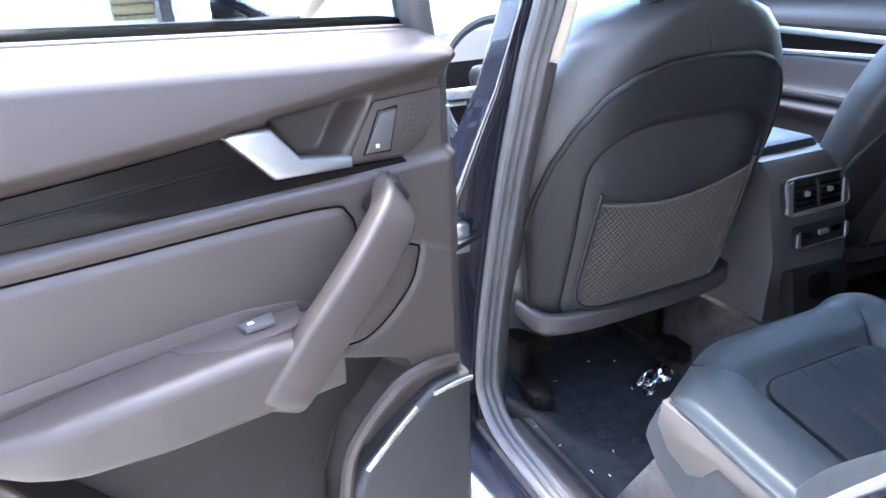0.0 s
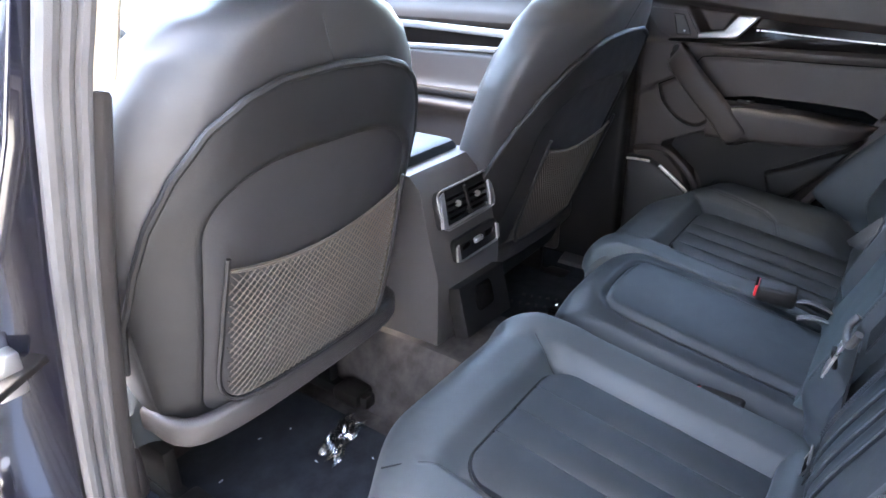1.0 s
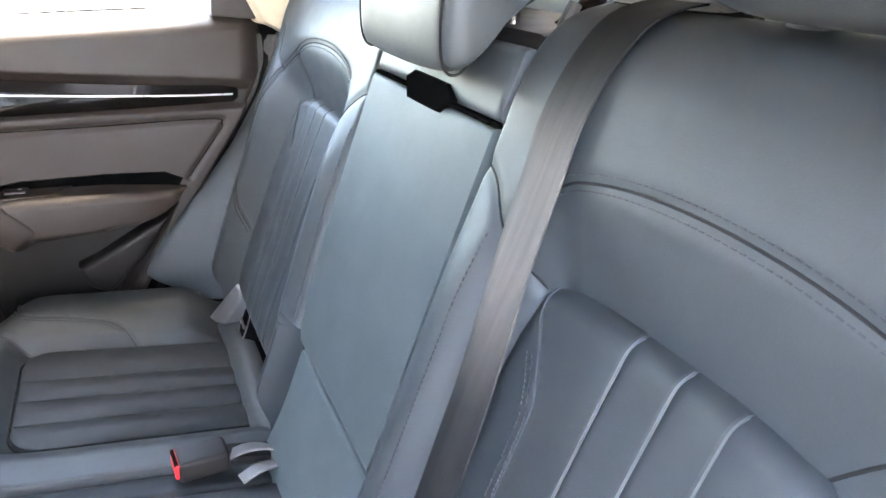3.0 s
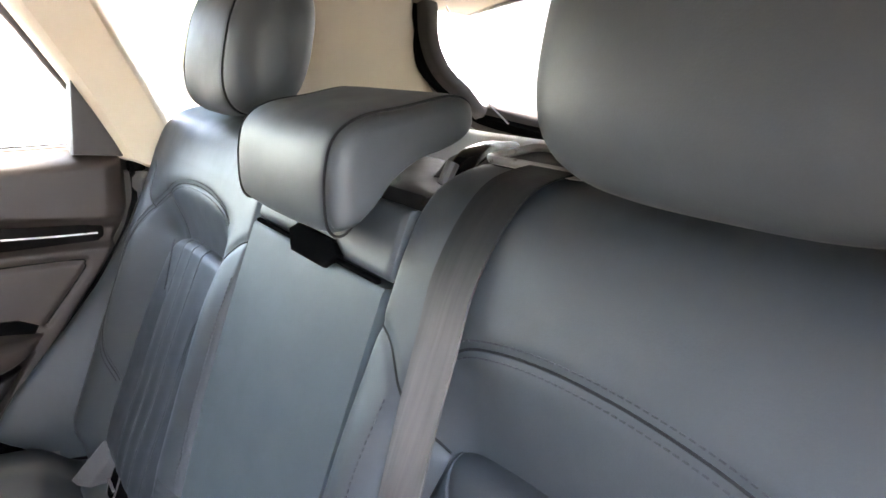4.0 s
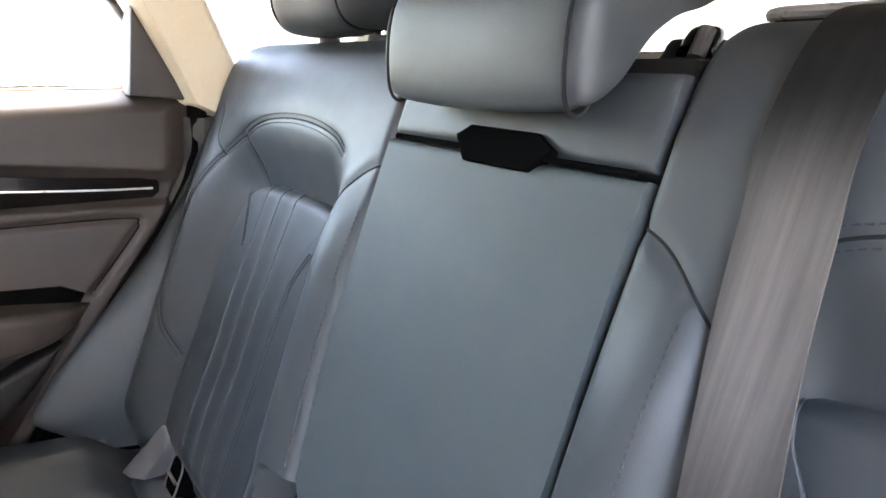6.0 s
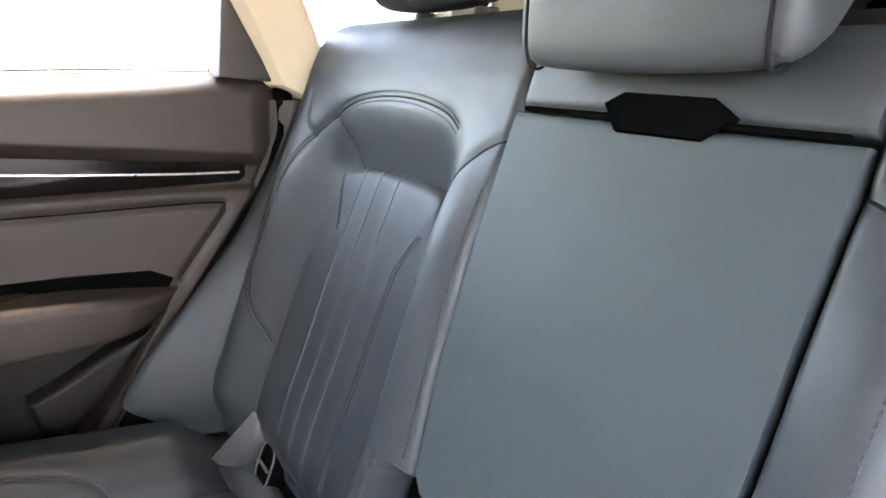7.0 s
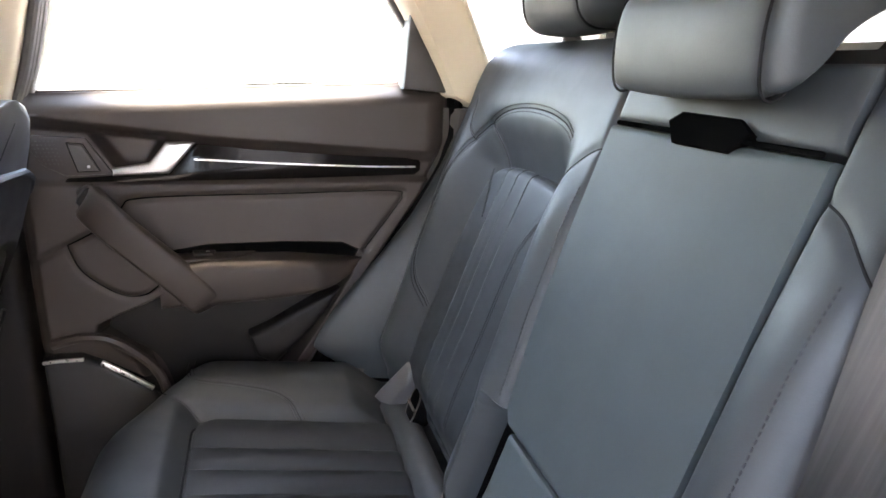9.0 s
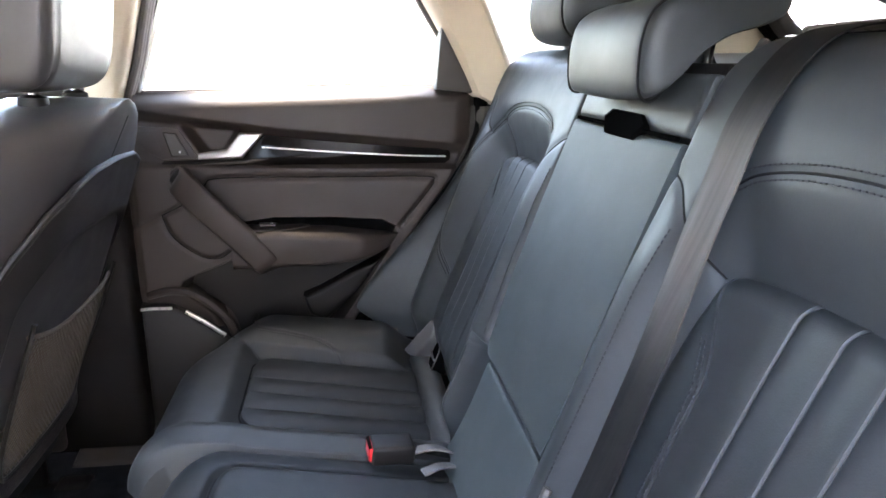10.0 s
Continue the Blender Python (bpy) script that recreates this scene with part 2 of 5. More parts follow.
def rbox(size, at, r=0.004, seg=2, turn=(0, 0, 0), taper=None):
    """A box with rounded edges."""
    bm = bmesh.new()
    bmesh.ops.create_cube(bm, size=1)
    for v in bm.verts:
        v.co = Vector((v.co.x * size[0], v.co.y * size[1], v.co.z * size[2]))
        if taper and v.co.z > 0:
            v.co.x *= taper[0]
            v.co.y *= taper[1]
    if r:
        bmesh.ops.bevel(bm, geom=bm.edges[:], offset=min(r, min(size) * 0.49), segments=seg, profile=0.5, affect="EDGES")
    bm.transform(pose(*at, *turn))
    return bm


def prism(poly, to3, d0, d1, r=0.003, seg=2):
    """A flat outline (2D) given thickness from depth d0 to d1, with rounded edges; to3(a, b, d) places it."""
    bm = bmesh.new()
    lo = [bm.verts.new((a, b, d0)) for a, b in poly]
    hi = [bm.verts.new((a, b, d1)) for a, b in poly]
    k = len(poly)
    bm.faces.new(lo[::-1])
    top = bm.faces.new(hi)
    for i in range(k):
        bm.faces.new((lo[i], lo[(i + 1) % k], hi[(i + 1) % k], hi[i]))
    bmesh.ops.recalc_face_normals(bm, faces=bm.faces[:])
    if r:
        bmesh.ops.bevel(bm, geom=list(top.edges), offset=r, segments=seg, profile=0.5, affect="EDGES")
    for v in bm.verts:
        v.co = Vector(to3(*v.co))
    bmesh.ops.recalc_face_normals(bm, faces=bm.faces[:])
    return bm


def boxes(items):
    """Many small boxes in one mesh: centre, three half axes each."""
    c = np.array([i[0] for i in items], float)
    h = np.array([i[1:4] for i in items], float)
    sg = np.array([(-1, -1, -1), (1, -1, -1), (1, 1, -1), (-1, 1, -1), (-1, -1, 1), (1, -1, 1), (1, 1, 1), (-1, 1, 1)], float)
    pts = c[:, None] + np.einsum("kj,njd->nkd", sg, h)
    f = np.array([(3, 2, 1, 0), (4, 5, 6, 7), (0, 1, 5, 4), (1, 2, 6, 5), (2, 3, 7, 6), (3, 0, 4, 7)])
    return pts.reshape(-1, 3), (f[None] + 8 * np.arange(len(c))[:, None, None]).reshape(-1, 4)


def join(*geos):
    pts, faces, o = [], [], 0
    for p, f in geos:
        pts.append(np.asarray(p, float))
        faces += [[int(i) + o for i in q] for q in f]
        o += len(p)
    return np.vstack(pts), faces


def stitches(line, normal, step=0.0055, size=0.0034):
    """Short thread stitches along a 3D line that lies on a surface."""
    p = np.asarray(line, float)
    d = np.r_[0, np.cumsum(np.linalg.norm(np.diff(p, axis=0), axis=1))]
    at = np.arange(step / 2, d[-1], step)
    q = np.stack([np.interp(at, d, p[:, k]) for k in range(3)], 1)
    q2 = np.stack([np.interp(at + 0.001, d, p[:, k]) for k in range(3)], 1)
    out = []
    for a, b in zip(q, q2):
        t = b - a
        ln = np.linalg.norm(t)
        if ln < 1e-9:
            continue
        t /= ln
        s = np.cross(t, normal)
        s /= np.linalg.norm(s) + 1e-12
        out.append((a, t * size / 2, s * 0.0005, np.cross(s, t) * 0.0006))
    return boxes(out)


def pad(a0, a1, b0, b1, to3, thick, r=0.012, puff=0.0, na=24, nb=24, extra=None):
    """A padded panel: a rounded slab over the rectangle a0..a1, b0..b1; to3(a, b, d) places it, d points outwards."""
    def ease(n):
        x = np.linspace(-1, 1, n)
        return np.sign(x) * (1 - (1 - np.abs(x)) ** 1.7)
    A, B = np.meshgrid((a0 + a1) / 2 + (a1 - a0) / 2 * ease(na), (b0 + b1) / 2 + (b1 - b0) / 2 * ease(nb))
    ea = np.minimum(A - a0, a1 - A)
    eb = np.minimum(B - b0, b1 - B)
    drop = lambda e: r * (1 - np.sqrt(np.clip(1 - ((r - np.minimum(e, r)) / r) ** 2, 0, 1)))
    D = -drop(ea) - drop(eb)
    D = np.maximum(D, -r * 1.2)
    D = D + puff * (1 - ((2 * A - a0 - a1) / (a1 - a0)) ** 2) * (1 - ((2 * B - b0 - b1) / (b1 - b0)) ** 2)
    if extra is not None:
        D = D + extra(A, B)
    f = np.stack(np.broadcast_arrays(*to3(A, B, D + thick)), -1)
    b = np.stack(np.broadcast_arrays(*to3(A, B, np.zeros_like(A))), -1)
    return shell(f, b)


# ---- rear bench ----
def back_y(z):
    """The plane of the rear backrests: how far back it lies at a height."""
    return -0.065 - 0.353 * (np.asarray(z, float) - 0.96)


BN = (0.0, 0.943, 0.333)     # the backrests' outward normal


def on_back(x, z, d):
    return x, back_y(z) + BN[1] * d, z + BN[2] * d


# seams of an outer backrest, as half widths and heights
ARCH = spline([(0.228, 1.092), (0.255, 1.105), (0.31, 1.114), (0.38, 1.115), (0.45, 1.107), (0.51, 1.088), (0.555, 1.055), (0.582, 1.00),
               (0.592, 0.93), (0.588, 0.86), (0.560, 0.815), (0.52, 0.785)], 6)
V_OUT = spline([(0.512, 1.086), (0.475, 1.055), (0.445, 1.020)], 5)
V_TOP = spline([(0.556, 1.055), (0.585, 1.075), (0.60, 1.115)], 4)
V_IN = spline([(0.140, 1.090), (0.165, 1.080), (0.188, 1.062), (0.212, 1.040), (0.236, 1.026)], 5)


def rib_in(z):
    return lerp(z, (0.62, 0.75, 0.9, 0.985, 1.03), (0.214, 0.216, 0.220, 0.226, 0.236))


def rib_out(z):
    return lerp(z, (0.62, 0.75, 0.86, 0.95, 1.0, 1.03), (0.510, 0.510, 0.508, 0.503, 0.495, 0.484))


def rib_top(f):
    """The ribbed panel's upper edge, over its width from 0 to 1."""
    return 1.040 - 0.013 * np.abs(2 * f - 0.9) ** 3 - 0.016 * ss(0.88, 1.0, f)


def back_depth(u, z):
    """Relief of an outer backrest: bolsters, the hollow under the arch, seams."""
    hollow = ss(1.118, 1.020, z) * ss(0.190, 0.262, u) * ss(0.612, 0.476, u)
    d = -0.042 * hollow * (0.62 + 0.38 * ss(0.70, 0.95, z))
    d = d + 0.020 * np.exp(-((u - 0.570) / 0.045) ** 2) * ss(1.12, 0.98, z)
    d = d + 0.014 * np.exp(-((u - 0.180) / 0.030) ** 2) * ss(1.10, 0.98, z)
    d = d - 0.035 * ss(0.70, 0.63, z) ** 1.5
    d = d - groove(u, z, ARCH, 0.0065, 0.0022) - groove(u, z, V_OUT, 0.006, 0.0026) - groove(u, z, V_IN, 0.006, 0.0026) - groove(u, z, V_TOP, 0.006, 0.0026)
    d = d - 0.034 * ss(0.155, 0.131, u) ** 2 - 0.045 * ss(0.622, 0.662, u) ** 2
    return d


def pleat_in(z):
    """The innermost pleat's curved seam, which runs out at the panel's edge."""
    return np.maximum(lerp(z, (0.65, 0.90, 0.945, 0.965, 1.0, 1.05), (0.284, 0.283, 0.281, 0.272, 0.250, 0.238)), rib_in(z) + 0.003)


def rib_depth(x, z, b, f, crest):
    """Depth of the ribbed panel: rolled rim, a crest at the end of each pleat, a slump at its foot."""
    r = 0.016
    roll = lambda e: r * (1 - np.sqrt(np.clip(1 - ((r - np.clip(e, 0, r)) / r) ** 2, 0, 1)))
    d = -0.026 + 0.008 * np.sin(b * 3.1) + 0.006 * ss(0.5, 0.2, b) - 0.030 * ss(0.16, 0.0, b) ** 1.5
    d = d - np.minimum(roll(x - rib_in(z)) + roll(rib_out(z) - x) + roll(0.39 * (1 - b)), 1.25 * r)
    return d + crest * (ss(0.25, 0.96, f) ** 1.3 - 0.3 * ss(0.96, 1.0, f) ** 2) - 0.0006 * ss(0.10, 0.0, f)


def rib_face(lo, hi, crest):
    f, b = np.meshgrid(1 - (1 - np.linspace(0, 1, 30)) ** 1.5, 1 - (1 - np.linspace(0, 1, 70)) ** 1.8)
    z = 0.650 + b * 0.375
    x = lo(z) + f * (hi(z) - lo(z))
    z = 0.650 + b * (rib_top(np.clip((x - rib_in(z)) / (rib_out(z) - rib_in(z)), 0, 1)) - 0.650)
    return np.stack(on_back(x, z, rib_depth(x, np.minimum(z, 1.03), b, f, crest)), -1)


def backrest(m, label):
    place(m)
    top = thing("outer_rear_seat", label, "car seat", "rear seat backrests")
    zs = np.linspace(0.632, 1.14, 230)
    prof = [(back_y(z), z) for z in zs]
    y0 = float(back_y(1.14))
    prof += [tuple(p) for p in spline([(y0, 1.14), (y0 - 0.017, 1.174), (y0 - 0.042, 1.197), (y0 - 0.082, 1.208), (y0 - 0.13, 1.204)], 6)[1:]]
    prof = np.array(prof)
    us = np.linspace(0.131, 0.662, 210)
    U, Y = np.meshgrid(us, prof[:, 0])
    Z = np.meshgrid(us, prof[:, 1])[1]
    D = back_depth(U, Z)
    if m == HERE:                   # beside the armrest this one reaches further in at its foot
        U = U - lerp(Z, (0.63, 0.78, 0.81, 0.90, 1.0), (0.040, 0.040, 0.020, 0.006, 0.0)) * ss(0.25, 0.131, U)
        D = D - 0.060 * ss(0.804, 0.797, Z) * ss(0.166, 0.158, U)          # its bolster ends above a dark notch
    front = np.stack([U, Y + BN[1] * D, Z + BN[2] * D * (Z < 1.17)], -1)
    back = np.stack([U, np.minimum(Y - 0.05, -0.27 + 0 * Y) + 0.06 * ss(0.9, 0.6, Z), np.minimum(Z, 1.175)], -1)
    part("cover", shell(front, back), LEATHER, top)
    # a black pad puts the notch's shade in as colour
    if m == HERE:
        part("notch_shade", pad(0.075, 0.152, 0.645, 0.798, lambda a, b, d: on_back(a, b, d - 0.055), 0.030, 0.004, na=10, nb=12), RUBBER, top, "black pad for the notch's shade")
    # ribbed centre: five padded pleats, each rising to a crest over the next
    panel = part("ribbed_panel", pad(0, 1, 0, 1, lambda a, b, d: on_back(rib_in(0.66 + 0.36 * b) + 0.012 + a * (rib_out(0.66 + 0.36 * b) - rib_in(0.66 + 0.36 * b) - 0.024), 0.66 + 0.36 * b, d - 0.075), 0.03, 0.004, na=16, nb=30), LEATHER, top)
    cuts = (rib_in, pleat_in, lambda z: 0.332 + 0 * z, lambda z: 0.373 + 0 * z, lambda z: 0.412 + 0 * z, rib_out)
    for k in range(5):
        F = rib_face(cuts[k], cuts[k + 1], (0.0018, 0.0032, 0.0034, 0.0036, 0.0)[k])
        part("flute", shell(F, F - 0.022 * np.array(BN)), LEATHER_RIB, panel)
        if 0 < k < 4:               # a thin bead along the crest
            part("welt", sweep(F[6:-3, -1] + 0.0004 * np.array(BN), circle(0.0019, 6), up=BN), LEATHER, panel)
    # sunk seams, then two rows of thread along the arch
    for ln in (ARCH, V_OUT, V_IN, V_TOP):
        q = np.vstack([np.linspace(a, b, 4, endpoint=False) for a, b in zip(ln[:-1], ln[1:])] + [ln[-1:]])
        x, y, z = on_back(q[:, 0], q[:, 1], back_depth(q[:, 0], q[:, 1]) - 0.0002)
        part("seam", sweep(np.stack([x, y, z], 1), circle(0.0012, 6), up=BN), SEAM, top)
    rows = []
    for off in (-0.0048, 0.0048):
        t = np.gradient(ARCH, axis=0)
        t /= np.linalg.norm(t, axis=1)[:, None]
        q = ARCH + 1.1 * off * np.stack([t[:, 1], -t[:, 0]], 1)
        x, y, z = on_back(q[:, 0], q[:, 1], back_depth(q[:, 0], q[:, 1]) + 0.0004)
        rows.append(stitches(np.stack([x, y, z], 1), BN))
    zq = np.linspace(1.045, 0.70, 60)
    if m == HERE:
        zq, xq = np.linspace(1.045, 0.812, 50), np.full(50, 0.152)
        xs = xq - lerp(zq, (0.63, 0.78, 0.81, 0.90, 1.0), (0.040, 0.040, 0.020, 0.006, 0.0)) * ss(0.25, 0.131, xq)
    else:
        xq = xs = np.full(60, 0.190)
    x, y, z = on_back(xs, zq, back_depth(xq, zq) + 0.0004)
    rows.append(stitches(np.stack([x, y, z], 1), BN))
    # thread rows on the ribbed panel: the curved inner pleat and two across the outer one
    zq = np.linspace(0.985, 0.70, 60)
    for off in (-0.003, 0.003):
        xq = pleat_in(zq) - 0.004 + off
        b = (zq - 0.65) / 0.39
        rows.append(stitches(np.stack(on_back(xq, zq, rib_depth(xq, zq, b, np.full(60, 0.9), 0.0018) + 0.0004), 1), BN, 0.004, 0.0024))
    for off in (0.0, 0.007):
        zq = np.linspace(0.954, 1.018, 14) + off
        xq = np.linspace(0.438, 0.474, 14)
        rows.append(stitches(np.stack(on_back(xq, zq, rib_depth(xq, zq, (zq - 0.65) / 0.39, np.full(14, 0.5), 0.0) + 0.0004), 1), BN))
    part("stitching", join(*rows), THREAD, top, kind="stuff", smooth=False)
    # dark plastic frame on the shoulder, with the belt's slot and the headrest's guides
    for gx in (0.325, 0.455):
        part("headrest_guide", loft([np.stack([gx + circle(r, 16)[:, 0] * 0.9, -0.216 + circle(r, 16)[:, 1] * 0.7, np.full(16, z)], 1)
                                     for r, z in ((0.019, 1.190), (0.019, 1.2125), (0.016, 1.2145), (0.008, 1.2145))]), CONSOLE, top)
    place(HERE)
    return top


def headrest(m, label, seam=0.085, piped=True):
    """An outer rear headrest, lofted across its width, on two posts."""
    place(m)
    top = thing("rear_headrest", label, "headrest", "rear headrests")
    cx, cy, cz = 0.385, -0.204, 1.308
    rings = []
    a = np.linspace(0, 2 * np.pi, 40, endpoint=False)
    for t in np.linspace(-1, 1, 61):
        s = (1 - abs(t) ** 3.2) ** 0.42 if abs(t) < 1 else 0.02
        s = max(s, 0.02)
        x = cx + 0.150 * t
        g = 1 - (0.03 if piped else 0.0) * math.exp(-((abs(t * 0.150) - seam) / 0.0022) ** 2)
        e = 2.6
        cyy = np.sign(np.cos(a)) * np.abs(np.cos(a)) ** (2 / e)
        szz = np.sign(np.sin(a)) * np.abs(np.sin(a)) ** (2 / e)
        y = cy + 0.062 * s * g * cyy - 0.02 * szz * s
        z = cz + 0.097 * (0.25 + 0.75 * s) * g * szz
        rings.append(np.stack([np.full(40, x), y, z], 1))
    part("cushion", loft(rings), LEATHER, top)
    for side in (-seam, seam) if piped else ():
        k = np.linspace(0, 2 * np.pi, 41)
        s = (1 - abs(side / 0.15) ** 3.2) ** 0.42
        cyy = np.sign(np.cos(k)) * np.abs(np.cos(k)) ** (2 / 2.6)
        szz = np.sign(np.sin(k)) * np.abs(np.sin(k)) ** (2 / 2.6)
        line = np.stack([np.full(41, cx + side), cy + 0.062 * s * cyy - 0.02 * szz * s, cz + 0.097 * (0.25 + 0.75 * s) * szz], 1)
        part("piping", sweep(line, circle(0.0012, 6), up=(1, 0, 0.01)), SEAM, top)
    for px in (0.325, 0.455):
        part("post", sweep([(px, -0.216, 1.160), (px, -0.216, 1.23), (px, -0.217, 1.28)], circle(0.0055, 10), up=(1, 0, 0)), CHROME, top)
    place(HERE)


def middle_back():
    top = thing("middle_rear_seat", "black leather middle backrest with fold-down armrest", "car seat", "rear seat backrests")
    def across(a, b):
        """From the panel's own width, -1 to 1, to its slightly skewed outline."""
        lo, hi = -0.140, lerp(b, (0.76, 0.79, 0.81, 0.90, 1.0, 1.1), (0.070, 0.098, 0.120, 0.136, 0.142, 0.143))
        return (lo + hi) / 2 + (hi - lo) / 2 * a
    arm = part("armrest_panel", pad(-1, 1, 0.795, 1.113, lambda a, b, d: on_back(across(a, b), b, d - 0.05), 0.0505, 0.005, 0.004, 44, 40), ARMREST, top, "plain smooth grey-green leatherette armrest panel")
    part("upper_panel", pad(-0.141, 0.141, 1.118, 1.176, lambda a, b, d: on_back(a, b, d - 0.055), 0.055, 0.006, 0.002, 30, 14), LEATHER, top)
    part("lower_panel", pad(-1, 1, 0.590, 0.791, lambda a, b, d: on_back(across(a, b * 0 + 0.79) + 0.012 * (a + 1) * ss(0.74, 0.60, b), b, d - 0.05), 0.0485, 0.004, 0.002, 30, 30), ARMREST, top)
    part("frame", rbox((0.27, 0.07, 0.56), (0, -0.17, 0.89), 0.01, 2, (19.4, 0, 0)), RUBBER, top)
    # pull tab in the joint
    hexa = [(-0.056, 0.004), (-0.038, 0.017), (0.034, 0.018), (0.050, 0.006), (0.033, -0.018), (-0.036, -0.018)]
    tab = part("pull_tab", prism(hexa, lambda a, b, d: on_back(a - 0.008, 1.118 + 0.74 * b, d), -0.004, 0.007, 0.002), RUBBER, arm, "black rubber pull tab")
    part("strap", rbox((0.262, 0.006, 0.0045), (0, float(back_y(1.1155)) + 0.001, 1.1155), 0.002), RUBBER, arm)
    # hinge cover and belt outlet on the shoulder
    part("shoulder_trim", pad(-0.14, 0.14, -0.30, -0.155, lambda a, b, d: (a, b, 1.172 + d + 0.05 * (b + 0.155) * -0.3), 0.012, 0.006, 0.0, 24, 12), DARK, top)
    lever = spline([(-0.088, -0.226, 1.190), (-0.080, -0.250, 1.204), (-0.050, -0.300, 1.206), (-0.022, -0.350, 1.202)], 6)
    part("release_lever", sweep(lever, rrect(0.026, 0.016, 0.0075), up=(0, 0, 1)), GLOSS, top, "glossy dark seat release lever")
    part("lever_surround", sweep(lever + (0.004, 0, -0.007), rrect(0.046, 0.010, 0.0045), up=(0, 0, 1)), DARK, top)
    part("lever_stop", sweep([(-0.109, -0.196, 1.186), (-0.109, -0.206, 1.205)], circle(0.006, 10), up=(1, 0, 0)), CONSOLE, top)
    return top


def middle_headrest():
    top = thing("middle_headrest", "low black leather middle headrest with piped side panels", "headrest", "rear headrests")
    prof = spline([(-0.088, 1.165), (-0.088, 1.202), (-0.097, 1.230), (-0.122, 1.246), (-0.165, 1.254), (-0.212, 1.263), (-0.234, 1.257), (-0.236, 1.236), (-0.215, 1.222),
                   (-0.179, 1.211), (-0.145, 1.190), (-0.122, 1.164), (-0.107, 1.147), (-0.094, 1.148)], 6, True)
    c = np.array([-0.148, 1.208])
    xs = np.linspace(-1, 1, 61)
    rings = []
    for t in xs:
        s = max(0.05, (1 - abs(t) ** 12) ** 0.5)
        g = 1 - 0.028 * math.exp(-((abs(t) - 0.86) / 0.018) ** 2)
        q = c + (prof - c) * (0.66 + 0.34 * s) * g
        q[:, 1] += 0.006 * (np.abs(t) ** 2) * ss(1.18, 1.14, q[:, 1])
        rings.append(np.column_stack([np.full(len(q), 0.004 + 0.114 * t), q]))
    part("cushion", loft(rings), LEATHER, top)
    for side in (-0.86, 0.86):
        s = (1 - abs(side) ** 12) ** 0.5
        q = c + (prof - c) * (0.66 + 0.34 * s) * 0.998
        q = np.vstack([q, q[:1]])
        part("piping", sweep(np.column_stack([np.full(len(q), 0.004 + 0.114 * side), q]), circle(0.0013, 6), up=(1, 0, 0.01)), SEAM, top)
        st = c + (prof[26:58] - c) * (0.66 + 0.34 * s) * 1.001
        part("stitching", stitches(np.column_stack([np.full(len(st), 0.004 + 0.114 * side - math.copysign(0.007, side)), st]), (0, 1, 0)), THREAD, top, kind="stuff", smooth=False)
    for px in (-0.06, 0.05):
        part("post", sweep([(px, -0.175, 1.15), (px, -0.18, 1.23)], circle(0.005, 10), up=(1, 0, 0)), CHROME, top)


def slope(y):
    """The cushions fall towards the backrests."""
    return 0.055 * (1 - np.clip(np.asarray(y, float) / 0.35, -0.2, 1.0))


def cushion_top(u, y):
    z = 0.642 + 0.020 * ss(0.50, 0.58, u) * ss(0.44, 0.30, y) + 0.018 * ss(0.235, 0.18, u)
    hollow = ss(0.214, 0.246, u) * ss(0.526, 0.493, u) * ss(0.384, 0.346, y)
    return z - 0.024 * hollow + 0.006 * ss(0.30, 0.40, y) - slope(y) * (1 - 0.35 * ss(0.56, 0.64, u)) - 0.040 * ss(0.11, 0.03, y) * ss(0.40, 0.52, u)


# seams of an outer cushion: rib corner to the front, the outer bolster's double seam
C_OUT = spline([(0.500, 0.346), (0.520, 0.372), (0.545, 0.398), (0.562, 0.412)], 6)
C_IN = spline([(0.252, 0.346), (0.235, 0.375), (0.215, 0.400)], 6)
C_ARCH = spline([(0.644, 0.366), (0.60, 0.366), (0.568, 0.348), (0.558, 0.285), (0.543, 0.222), (0.500, 0.186)], 6)


def panel_front(x):
    """How far forwards the ribbed panel reaches, with rounded corners."""
    t = np.clip((0.283 - np.asarray(x, float)) / 0.0405, 0, 1) + np.clip((np.asarray(x, float) - 0.452) / 0.0445, 0, 1)
    return 0.353 - 0.040 * (1 - np.sqrt(1 - np.minimum(t, 0.999) ** 2))


